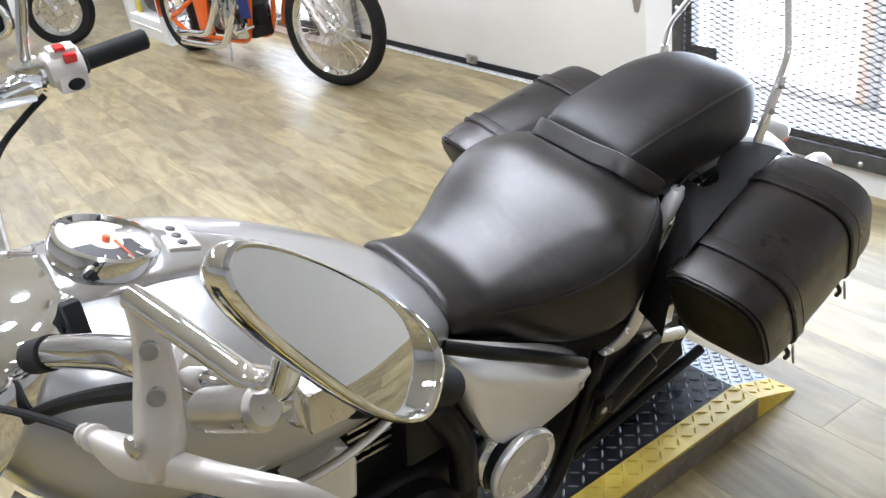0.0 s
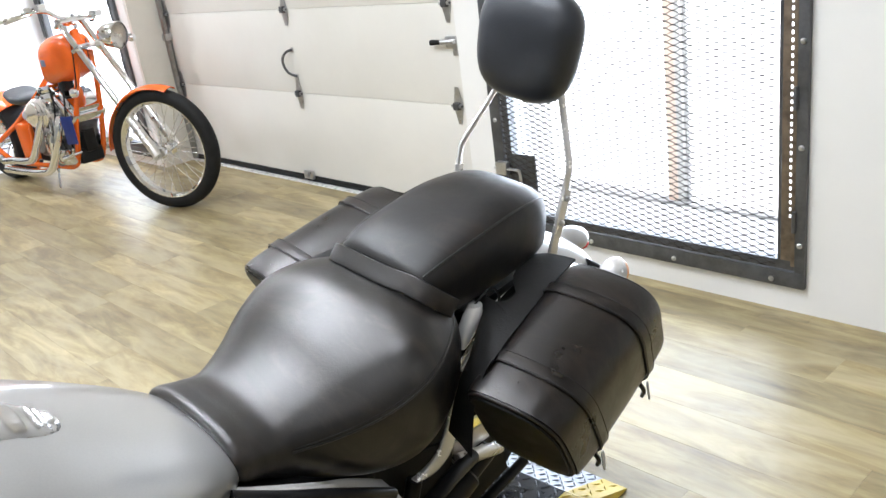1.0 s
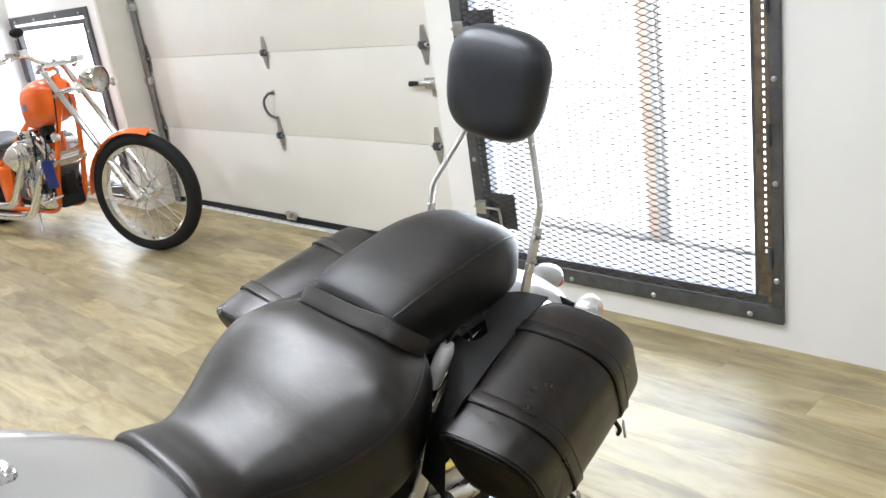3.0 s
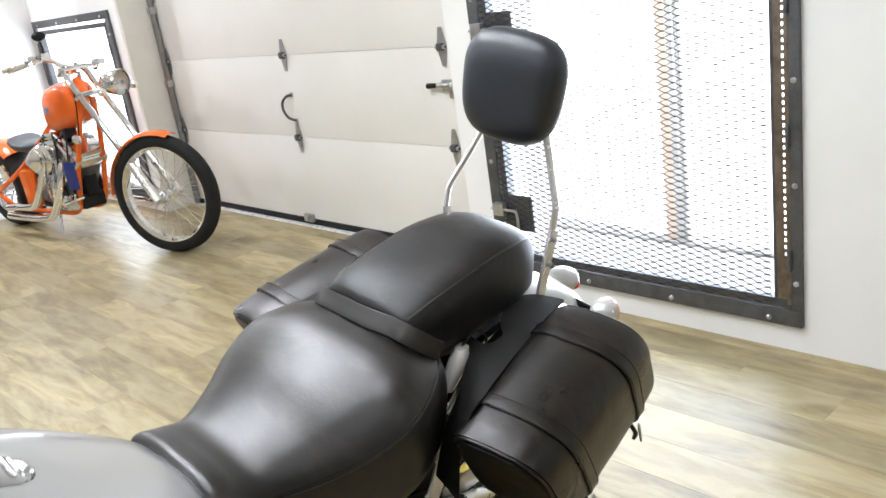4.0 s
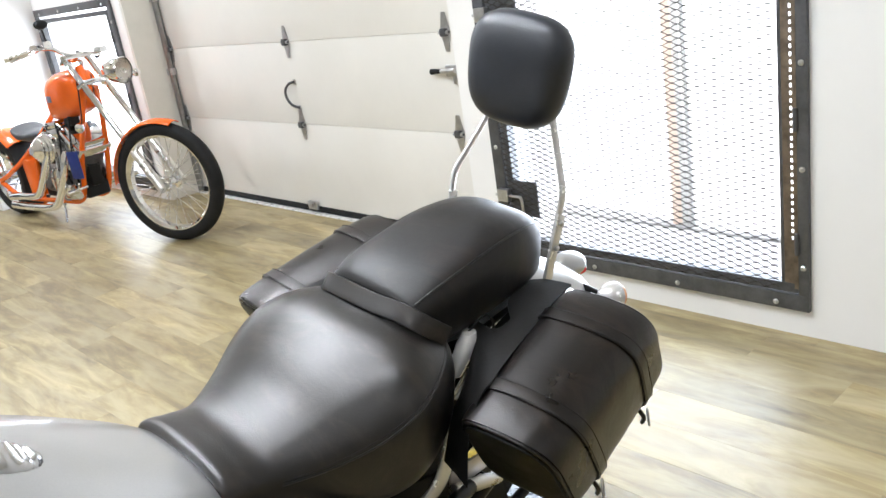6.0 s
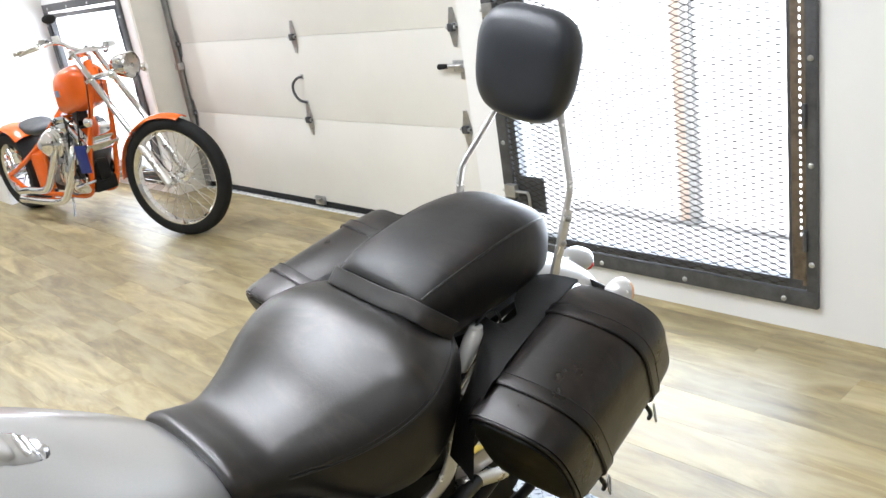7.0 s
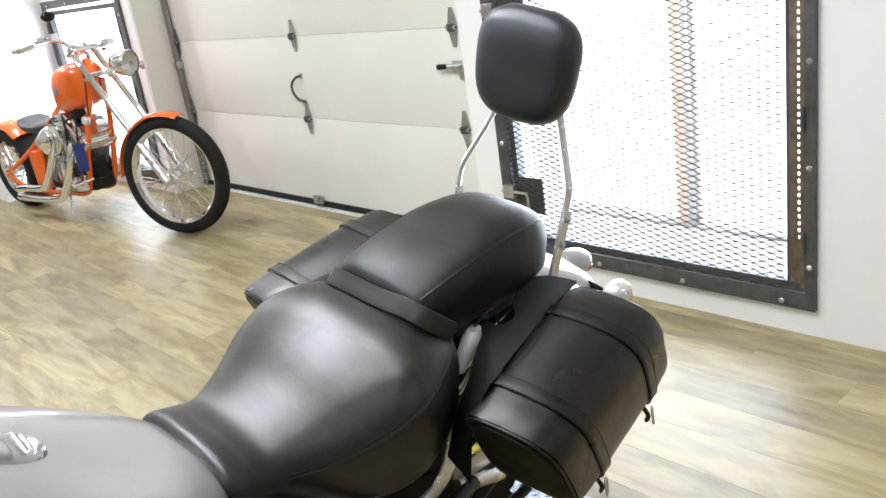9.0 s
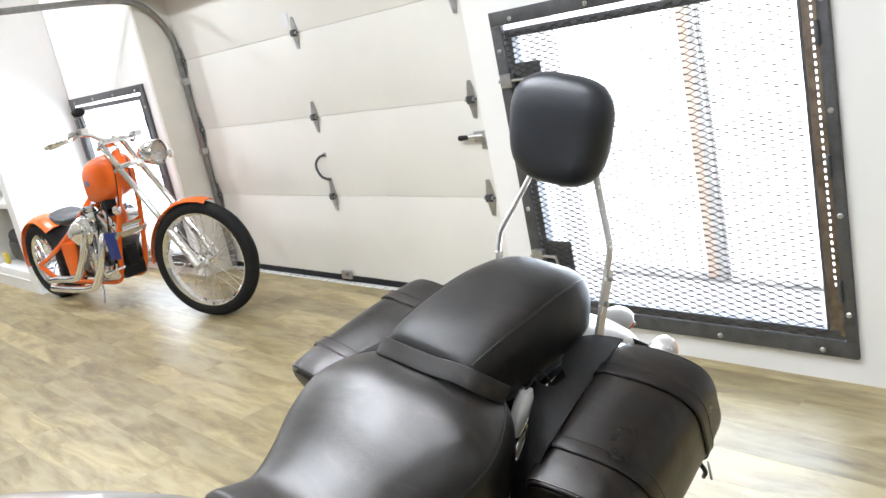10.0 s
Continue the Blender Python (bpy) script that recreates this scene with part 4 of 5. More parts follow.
part("cable_adjuster", merge(rod((0.452, -0.135, 1.220), (0.415, -0.141, 1.198), 0.0085, bevel=0.002), turned([(0.013, -0.005), (0.013, 0.005)], (0.45, -0.136, 1.219), (0.8, 0.12, 0.5), 16), turned([(0.011, -0.004), (0.011, 0.004)], (0.425, -0.139, 1.204), (0.8, 0.12, 0.5), 16)), M_CAST, bar, "pale cable adjuster")
part("clutch_cable", tube([(0.445, -0.137, 1.216), (0.40, -0.142, 1.19), (0.32, -0.154, 1.144), (0.20, -0.192, 1.09), (0.05, -0.24, 1.0)], 0.0048, 8), M_RUBBER, bar, "black clutch cable")
part("wiring_loom", tube([(0.49, -0.075, 1.262), (0.42, -0.086, 1.224), (0.25, -0.127, 1.099), (0.10, -0.192, 0.976)], 0.009, 8), M_RUBBER, bar, "black cable sleeve")
part("bar_band", turned([(0.0205, -0.03), (0.0205, 0.03)], (0.215, -0.130, 1.148), (0.80, 0.22, 0.55), 16), M_RUBBER, bar)
part("switch_housing", merge(turned([(0.020, -0.03), (0.025, -0.024), (0.025, 0.02), (0.020, 0.026)], (0.588, 0.02, 1.288), (-0.15, 0.85, -0.5), 24), box(0.595, 0.625, -0.01, 0.035, 1.285, 1.33, 0.007), rod((0.585, -0.075, 1.325), (0.655, -0.055, 1.372), 0.017, seg=18, bevel=0.004)), M_BRUSHED, bar, "silver switch housing")

part("wire_connector", moved(box(-0.018, 0.018, -0.012, 0.012, -0.035, 0.035, 0.005), Matrix.Translation((0.105, -0.07, 1.085)) @ Matrix.Rotation(radians(-25), 4, "Y")), M_RUBBER, bike, "black cable sleeve end")
part("brake_hose", tube([(0.10, -0.07, 1.11), (0.13, -0.10, 1.06), (0.12, -0.16, 1.0), (0.06, -0.22, 0.95)], 0.006, 8), M_RUBBER, bike)
part("nacelle_trim", tube([(0.105, -0.255, 1.02), (0.118, -0.2, 1.045), (0.108, -0.13, 1.085), (0.07, -0.09, 1.115)], 0.006, 8), M_CHROME, bike)
part("key_ring", turned([(0.0115, -0.001), (0.0125, 0), (0.0115, 0.001), (0.0105, 0)], (0.155, 0.487, 0.692), (0.9, -0.3, 0.2), 20, True), M_ZINC, bike, "steel ring with two keys")
part("ignition_key", merge(box(0.154, 0.157, 0.486, 0.494, 0.640, 0.682, 0.001), turned([(0.008, -0.001), (0.008, 0.001)], (0.156, 0.489, 0.684), (1, 0, 0), 14)), M_ZINC, bike)

# clutch-side mirror
MC = Vector((0.7246, -0.0294, 1.472))
MU = Vector((0.071, 0.637, -0.769)).normalized()
MN = Vector((0.831, 0.342, 0.438))
MN = (MN - MU * MN.dot(MU)).normalized()
MV = MN.cross(MU).normalized()


def mirror_ring(d, k, a=0.0989, b=0.0315):
    """A rounded drop, narrower at its inner end."""
    return [p + MV * (p - MC).dot(MV) * 0.33 * (p - MC).dot(MU) / a for p in oval(MC + MN * d, MU, MV, a * k, b * k, 2.7, 48)]


def glass_ring(k):
    """Part of a ball half a metre round, set a little aslant in its shell."""
    return [p + MN * (0.0055 - (p - MC).length_squared - 0.03 * (p - MC).dot(MU)) for p in mirror_ring(0.0, k)]


mirror = part("mirror", loft([mirror_ring(d, k) for d, k in ((-0.016, 0.88), (-0.012, 0.905), (0.002, 0.905), (0.004, 0.915), (0.006, 0.945), (0.005, 0.98), (0.0, 1.0), (-0.008, 0.99), (-0.018, 0.93), (-0.028, 0.78), (-0.034, 0.5), (-0.036, 0.02))], caps=False), M_CHROME, bike, "drop-shaped chrome mirror shell")
part("mirror_glass", loft([glass_ring(k) for k in (0.91, 0.8, 0.68, 0.55, 0.42, 0.3, 0.18, 0.08, 0.005)]), M_MIRROR, mirror, "convex mirror glass")
part("mirror_stem", tube([(0.512, -0.089, 1.394), (0.55, -0.077, 1.388), (0.60, -0.061, 1.379), (0.635, -0.052, 1.378), (0.665, -0.047, 1.395), (0.69, -0.045, 1.445)], 0.0105, 12), M_CHROME, mirror, "curved chrome mirror stem")

# frame, engine, covers
part("inner_panel", merge(box(-0.12, 0.155, 0.40, 0.82, 0.52, 0.735, 0.02), box(0.085, 0.118, 0.80, 1.10, 0.34, 0.80, 0.02), box(0.06, 0.10, 1.05, 1.50, 0.55, 0.82, 0.02)), M_BLACKM, bike, "black inner side panel")
part("engine_block", merge(box(-0.13, 0.13, 0.05, 0.62, 0.18, 0.46, 0.03, 3), box(-0.09, 0.09, 0.10, 0.62, 0.42, 0.72, 0.02), rod((0.12, 0.40, 0.33), (0.19, 0.40, 0.33), 0.13, seg=32, bevel=0.02)), M_BLACKM, bike, "black engine block")
for i in range(9):
    z = 0.56 + i * 0.021
    y = 0.04 * (z - 0.5)
    fin = part("cooling_fin", box(-0.095, 0.1045, 0.29 + y, 0.41 + y, z - 0.0035, z + 0.0035, 0.0025), M_BLACKM, bike, "black cooling fin with bright edge")
    part("fin_edge", box(0.1046, 0.1066, 0.30 + y, 0.40 + y, z - 0.003, z + 0.003, 0.0008), M_BRUSHED, fin)
for line in ([(0.18, 0.47, 0.815), (0.215, 0.55, 0.783), (0.222, 0.63, 0.738), (0.224, 0.72, 0.681), (0.215, 0.80, 0.622)], [(-0.10, 0.50, 0.765), (-0.135, 0.60, 0.705), (-0.155, 0.80, 0.60), (-0.165, 0.93, 0.53)]):
    part("frame_rail", tube(line, 0.013, 10), M_BLACK, bike, "black frame rail under the seat")
for sx in (1, -1):
    part("frame_tube", tube([(sx * 0.12, -0.05, 0.78), (sx * 0.16, 0.0, 0.30), (sx * 0.17, 0.15, 0.15), (sx * 0.17, 0.70, 0.14), (sx * 0.16, 0.86, 0.30), (sx * 0.15, 0.93, 0.53)], 0.018, 10), M_BLACK, bike)
for x in (0.15, -0.24):
    part("swing_arm", tube([(x, 0.88, 0.228), (x, 1.10, 0.275), (x, 1.34, 0.325)], 0.014, 10), M_BLACK, bike)
guard = [(0.80, 0.20), (0.98, 0.238), (1.30, 0.312), (1.24, 0.47), (1.0, 0.56), (0.82, 0.60)]
part("belt_guard", loft([[Vector((x, y, z)) for y, z in guard] for x in (0.10, 0.128)]), M_BLACKM, bike, "black belt guard", False)
part("shock_absorber", merge(rod((0.14, 0.93, 0.33), (0.14, 1.19, 0.455), 0.030, bevel=0.004), rod((0.14, 0.97, 0.35), (0.14, 1.12, 0.422), 0.040, bevel=0.006)), M_BLACK, bike)
side = []
for y, zt, zc, zb, x in ((0.475, 0.800, 0.796, 0.792, 0.17), (0.50, 0.795, 0.765, 0.70, 0.20), (0.55, 0.775, 0.717, 0.56, 0.217), (0.60, 0.752, 0.689, 0.515, 0.226), (0.66, 0.720, 0.661, 0.515, 0.230), (0.72, 0.688, 0.635, 0.53, 0.230), (0.78, 0.645, 0.611, 0.545, 0.225), (0.825, 0.605, 0.596, 0.575, 0.212)):
    h = zc - zb
    side.append([Vector((x - d, y, z)) for d, z in ((0.055, zt), (0.045, zt - 0.001), (0.006, zc + 0.07 * h), (0.0, zc), (-0.004, zc - 0.08 * h), (-0.008, (zc + zb) / 2), (-0.002, zb + 0.1 * h), (0.018, zb), (0.05, zb))])
side = list(zip(*[spline(list(c), 4) for c in zip(*side)]))
cover = part("side_cover", loft([list(r) for r in side]), M_PEARL, bike, "pearl white side cover")
part("cover_bolt", turned([(0.009, 0), (0.009, 0.003), (0.005, 0.005)], (0.231, 0.782, 0.582), (1, 0, 0.1), 14), M_ZINC, cover)
part("side_cap", merge(turned([(0.082, -0.012), (0.087, -0.006), (0.087, 0.004), (0.083, 0.009), (0.076, 0.009), (0.070, 0.004), (0.035, 0.007), (0.0, 0.008)], (0.245, 0.622, 0.468), (0.99, 0.06, 0.0), 48)), M_POLISH, bike, "round polished engine cap")
part("cap_groove", turned([(0.079, -0.034), (0.081, -0.030), (0.081, -0.010), (0.079, -0.006)], (0.245, 0.622, 0.468), (0.99, 0.06, 0.0), 48), M_BLACK, bike, "dark groove behind the cap")
part("cap_ring", turned([(0.079, -0.075), (0.089, -0.070), (0.089, -0.036), (0.085, -0.030), (0.079, -0.032)], (0.245, 0.622, 0.468), (0.99, 0.06, 0.0), 48), M_CHROME, bike, "chrome ring")
shape = [(0.15, 0.690), (0.232, 0.738), (0.256, 0.722), (0.270, 0.690), (0.264, 0.60), (0.16, 0.59)]
part("engine_cover", loft([[Vector((x, 0.212 + (y - 0.212) * k, 0.66 + (z - 0.66) * k)) for y, z in shape] for x, k in ((0.14, 1.0), (0.194, 1.0), (0.2, 0.95), (0.202, 0.85))]), M_PEARL, bike, "pearl white upper engine cover", False)
part("tank_ridge", tube([(0.246, 0.03, 0.838), (0.249, 0.09, 0.850), (0.246, 0.16, 0.856), (0.243, 0.226, 0.857)], 0.006, 10, 4), M_PEARL, tank, "raised bright ridge along the tank's side")
lock = part("seat_lock", rod((0.140, 0.457, 0.732), (0.166, 0.456, 0.732), 0.010, seg=16, bevel=0.002), M_ZINC, bike, "small round seat lock with keys")
part("key_ring", tube([Vector((0.165, 0.461 + 0.014 * math.cos(a), 0.692 + 0.014 * math.sin(a))) for a in [i * math.pi / 8 for i in range(17)]], 0.0012, 6, 2), M_CHROME, lock, "thin wire key ring")
part("key", merge(box(0.1645, 0.1665, 0.453, 0.459, 0.704, 0.733, 0.0008), rod((0.165, 0.466, 0.679), (0.165, 0.478, 0.632), 0.0024, 0.0018, 8)), M_CHROME, lock, "flat bright key")
part("intake_duct", tube([(0.12, 0.42, 0.70), (0.16, 0.47, 0.64), (0.175, 0.515, 0.54), (0.17, 0.53, 0.42)], 0.03, 12), M_BLACK, bike)
part("foot_bracket", merge(box(0.19, 0.20, 0.885, 0.94, 0.385, 0.435, 0.004), tube([(0.22, 0.86, 0.50), (0.2, 0.98, 0.52), (0.17, 1.10, 0.50)], 0.018, 10)), M_BLACK, bike)
part("bracket_bolt", turned([(0.010, 0), (0.010, 0.004), (0.006, 0.007)], (0.2, 0.909, 0.41), (1, 0, 0), 12), M_ZINC, bike)
part("bag_bracket", merge(box(0.142, 0.148, 1.06, 1.19, 0.49, 0.545, 0.003), box(0.142, 0.15, 1.10, 1.17, 0.40, 0.48, 0.003)), M_CAST, bike, "pale perforated bag bracket")
part("support_tube", rod((0.165, 1.05, 0.515), (0.168, 1.205, 0.462), 0.016, bevel=0.003), M_BRUSHED, bike, "brushed bag support tube")
CR = spline([(0.185, 0.893, 0.574), (0.186, 0.925, 0.573), (0.186, 0.958, 0.579), (0.186, 0.985, 0.598), (0.185, 1.001, 0.630), (0.183, 1.009, 0.668), (0.18, 1.013, 0.715)], 4)
part("fender_rail", loft([oval(c, X, X.cross((CR[min(i + 1, len(CR) - 1)] - CR[max(i - 1, 0)]).normalized()), 0.009, 0.002 + 0.021 * math.sin(math.pi * i / (len(CR) - 1)) ** 0.8, 2.2, 16) for i, c in enumerate(CR)]), M_POLISH, bike, "polished crescent-shaped fender rail end")
part("frame_cover", loft([oval(c, X, Y, a, b, 2.4, 18) for c, a, b in ((Vector((0.150, 1.112, 0.885)), 0.012, 0.016), (Vector((0.152, 1.102, 0.868)), 0.018, 0.024), (Vector((0.154, 1.080, 0.835)), 0.018, 0.022), (Vector((0.154, 1.066, 0.805)), 0.012, 0.010))]), M_PEARL, bike, "pearl white frame cover")
part("frame_blade", rod((0.150, 1.122, 0.783), (0.158, 1.062, 0.748), 0.010, 0.004, 12), M_POLISH, bike, "polished frame blade")


def wheel(cx, cy, cz, r, width, parent, rim_mat=None):
    ax = X
    w = part("wheel", turned([(r * 0.63, -width * 0.42), (r * 0.66, -width * 0.5), (r * 0.82, -width * 0.54), (r * 0.94, -width * 0.40), (r, -width * 0.1), (r, width * 0.1), (r * 0.94, width * 0.40), (r * 0.82, width * 0.54), (r * 0.66, width * 0.5), (r * 0.63, width * 0.42)], (cx, cy, cz), ax, 56, True), M_RUBBER, parent, "black tyre")
    part("rim", turned([(r * 0.60, -width * 0.40), (r * 0.655, -width * 0.44), (r * 0.655, width * 0.44), (r * 0.60, width * 0.40)], (cx, cy, cz), ax, 56, True), rim_mat or M_CHROME, w)
    part("hub", turned([(0.05, -0.08), (0.05, 0.08)], (cx, cy, cz), ax, 24), M_CHROME, w)
    return w


wheel(-0.115, 1.36, 0.303, 0.32, 0.15, bike, M_BLACK)
wheel(0, -0.72, 0.325, 0.325, 0.13, bike)
for sx in (1, -1):
    part("fork", rod((sx * 0.10, -0.19, 1.02), (sx * 0.10, -0.72, 0.325), 0.028), M_CHROME, bike)
part("side_stand", tube([(0.16, 0.30, 0.16), (0.27, 0.34, 0.06), (0.34, 0.36, -0.055)], 0.012, 10), M_BLACK, bike, "black side stand")
part("exhaust", merge(tube([(-0.15, 0.2, 0.35), (-0.2, 0.5, 0.25), (-0.21, 1.0, 0.27), (-0.21, 1.6, 0.28)], 0.04, 14)), M_CHROME, bike)
# rear fender
FEN = [(1.05, 0.80), (1.18, 0.845), (1.32, 0.872), (1.46, 0.872), (1.58, 0.835), (1.68, 0.77), (1.74, 0.68), (1.765, 0.56)]
rings = []
fl = spline([Vector((0, y, z)) for y, z in FEN], 5)
for i, c in enumerate(fl):
    d = (fl[min(i + 1, len(fl) - 1)] - fl[max(i - 1, 0)]).normalized()
    n = X.cross(d)
    if n.z < 0 and d.y > 0.3:
        n = -n
    out_ring = oval(c - n * 0.10, X, n, 0.115, 0.10, 2.6, 40)[:21]
    in_ring = oval(c - n * 0.10, X, n, 0.108, 0.094, 2.6, 40)[:21]
    rings.append(out_ring + in_ring[::-1])
fender = part("rear_fender", loft(rings), M_SILVER, bike, "silver rear fender")
part("tail_lamp", merge(ball((0.0, 1.690, 0.776), 0.045, 0.062, 0.032)), M_SILVER, bike, "chrome tail lamp shell")
part("tail_lens", ball((0.0, 1.735, 0.752), 0.03, 0.025, 0.018), M_RED, bike, "red tail lamp lens")
for sx in (1, -1):
    part("signal_stalk", rod((sx * 0.03, 1.60, 0.79), (sx * 0.125, 1.645, 0.752), 0.011, bevel=0.002), M_BLACK, bike)
    sg = part("turn_signal", turned([(0.006, -0.045), (0.022, -0.035), (0.032, -0.015), (0.036, 0.0), (0.036, 0.012)], (sx * 0.158, 1.668, 0.749), (0.35 * sx, 0.9, -0.1), 28), M_POLISH, bike, "chrome turn signal")
    part("signal_lens", turned([(0.034, 0.012), (0.028, 0.024), (0.012, 0.03), (0.0, 0.031)], (sx * 0.158, 1.668, 0.749), (0.35 * sx, 0.9, -0.1), 28), M_AMBER, sg, "pale amber lens")
for sx in (1, -1):
    part("strut_tube", tube([(sx * 0.13, 1.02, 0.72), (sx * 0.125, 1.15, 0.82), (sx * 0.128, 1.35, 0.85), (sx * 0.128, 1.52, 0.80)], 0.022, 12, 6, 0.7), M_CHROME, bike, "chrome fender strut")
part("loop_cable", tube([(0.145, 1.11, 0.88), (0.15, 1.16, 0.905), (0.152, 1.19, 0.87), (0.148, 1.17, 0.83)], 0.003, 6), M_RUBBER, bike)

# sissy bar with pad
sb = part("sissy_bar", merge(tube([(0.131, 1.395, 0.83), (0.131, 1.420, 0.95), (0.131, 1.444, 1.05), (0.131, 1.449, 1.075), (0.128, 1.453, 1.094), (0.120, 1.457, 1.115), (0.094, 1.468, 1.185), (0.074, 1.473, 1.25)], 0.0135, 14, 2, 0.5),
                             tube([(-0.145, 1.38, 0.85), (-0.155, 1.392, 0.98), (-0.158, 1.408, 1.06), (-0.156, 1.411, 1.078), (-0.150, 1.416, 1.095), (-0.140, 1.421, 1.115), (-0.103, 1.440, 1.19), (-0.074, 1.452, 1.25)], 0.0135, 14, 2, 0.5)), M_POLISH, bike, "chrome sissy bar")
part("bar_plate", strap(spline([(0.139, 1.388, 0.825), (0.139, 1.408, 0.92), (0.139, 1.424, 0.985), (0.139, 1.440, 1.04)], 5), 0.030, 0.005), M_POLISH, sb, "polished mounting plate")
part("bar_plate", strap(spline([(-0.147, 1.375, 0.85), (-0.150, 1.388, 0.97), (-0.151, 1.398, 1.03)], 5), 0.030, 0.005), M_POLISH, sb, "polished mounting plate")
for x, y, z in ((0.137, 1.423, 0.965), (0.137, 1.437, 1.021), (-0.152, 1.385, 0.96), (-0.155, 1.395, 1.011)):
    part("plate_bolt", turned([(0.007, 0), (0.007, 0.004), (0.004, 0.007)], (x + 0.006, y - 0.003, z), (1, -0.2, 0), 10), M_ZINC, sb)
part("reflector", box(-0.150, -0.142, 1.392, 1.402, 0.965, 0.99, 0.002), M_RED, sb, "small red reflector")
rings = []
PC, PU = Vector((-0.010, 1.455, 1.336)), Vector((0.99, 0.10, -0.075)).normalized()
PV = Vector((0.090, 0.08, 0.99)).normalized()
PN = PU.cross(PV).normalized()
PV = PN.cross(PU).normalized()
for d, k in ((-0.054, 0.02), (-0.0535, 0.40), (-0.051, 0.62), (-0.045, 0.78), (-0.036, 0.885), (-0.024, 0.955), (-0.010, 0.99), (0.006, 1.0), (0.022, 0.975), (0.034, 0.92), (0.043, 0.82), (0.047, 0.65), (0.048, 0.02)):
    rings.append([p + PU * 0.055 * (p - PC).dot(PV) * (p - PC).dot(PU) / 0.128 for p in oval(PC - PN * d, PU, PV, 0.125 * k, 0.125 * k, 3.0, 44)])
pad = part("backrest_pad", loft(rings), M_VINYL, bike, "padded blue-black vinyl backrest")

# saddlebags
def saddlebag(c, yaw, pitch, sx, label):
    """A slanted leather bag with lid, two straps with buckles, and piping; sx: which side its outer face looks to."""
    m = Matrix.Translation(c) @ Matrix.Rotation(yaw, 4, "Z") @ Matrix.Rotation(pitch, 4, "X")
    L, W, Hh, SH, DROP = 0.215, 0.107, 0.135, 0.348, 0.022
    N = 52

    def ring(y, k, grow=0.0, sag=1.0):
        pts = []
        for i in range(N):
            a = 2 * math.pi * i / N
            cu, sv = math.cos(a), math.sin(a)
            ex = 4.3
            cu, sv = math.copysign(abs(cu) ** (2 / ex), cu), math.copysign(abs(sv) ** (2 / ex), sv)
            x = sx * cu * (W * k + grow)
            z = sv * (Hh * k + grow) - DROP * max(0, cu) ** 1.5 * (1 if sv > 0 else 0)
            q = Vector((x, y - SH * z, z))
            b = Vector((sx * cu * W, y - SH * sv * Hh, sv * Hh))
            dent = 0.003 * noise.noise(Vector((b.x * 7 + sx, b.y * 7, b.z * 7))) * sag
            pts.append(q + Vector((sx * cu, 0, sv)) * dent)
        return pts

    prof = [(-L - 0.003, 0.02), (-L - 0.003, 0.5), (-L - 0.002, 0.80), (-L, 0.925), (-L + 0.006, 0.952), (-L + 0.018, 0.968), (-L + 0.05, 0.985), (-0.12, 1.0), (-0.06, 1.006), (0, 1.01), (0.06, 1.006), (0.12, 1.0), (L - 0.05, 0.985), (L - 0.018, 0.965), (L - 0.006, 0.948), (L, 0.92), (L + 0.002, 0.5), (L + 0.002, 0.02)]
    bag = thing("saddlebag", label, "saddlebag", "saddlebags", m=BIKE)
    part("bag_body", moved(loft([ring(y, k) for y, k in prof]), m), M_BAG, bag)
    for y, sg in ((-L - 0.0035, -1), (L + 0.0025, 1)):
        part("end_panel", moved(loft([ring(y, 0.90, 0, 0.4), ring(y + sg * 0.004, 0.88, 0, 0.4), ring(y + sg * 0.007, 0.72, 0, 0.4), ring(y + sg * 0.008, 0.35, 0, 0.4), ring(y + sg * 0.008, 0.02, 0, 0.4)]), m), M_BAGEND, bag, "dull stiff end panel")
    for y in (-L + 0.001, L - 0.001):
        r = ring(y, 0.945)
        part("piping", moved(tube(r + [r[0]], 0.0042, 8, 1), m), M_BAG, bag)
    # lid: a second skin over the top and upper outer side
    lid = []
    for y, k in ((-L + 0.004, 0.948), (-L + 0.02, 0.972), (-L + 0.05, 0.987), (-0.12, 1.0), (-0.06, 1.006), (0, 1.01), (0.06, 1.006), (0.12, 1.0), (L - 0.05, 0.987), (L - 0.02, 0.97), (L - 0.004, 0.943)):
        o, i = ring(y, k, 0.0065), ring(y, k, 0.002)
        span = [q % N for q in range(-5, 25)]
        lid.append([o[q] for q in span] + [i[q] for q in reversed(span)])
    part("lid", moved(loft(lid), m), M_BAG, bag, "overlapping leather lid")
    for y in (-0.112, 0.118):
        o = [ring(y, 1.004, 0.0090)[q % N] for q in range(-9, 24)]
        o = [o[0] + (o[0] - o[1]) * k for k in (1.2, 0.6)] + o
        st = part("strap", moved(strap(o, 0.034, 0.004), m), M_BAG, bag, "leather strap")
        e = o[0]
        part("buckle", moved(box(e.x - 0.006, e.x + 0.006, e.y - 0.016, e.y + 0.016, e.z - 0.028, e.z + 0.004, 0.003), m), M_ZINC, st, "chrome buckle")
        part("buckle_ring", moved(turned([(0.019, -0.0024), (0.0225, 0), (0.019, 0.0024), (0.0155, 0)], e + Vector((sx * 0.028, 0.008, -0.044)), (0.85 * sx, 0.45, 0.15), 22, True), m), M_ZINC, st, "chrome ring")
        part("buckle_tip", moved(tube([e + Vector((sx * 0.006, 0, -0.02)), e + Vector((sx * 0.018, 0.006, -0.048)), e + Vector((sx * 0.012, 0.012, -0.074))], 0.0055, 8, 4), m), M_BAG, st)
        for dy in (-0.0135, 0.0135):
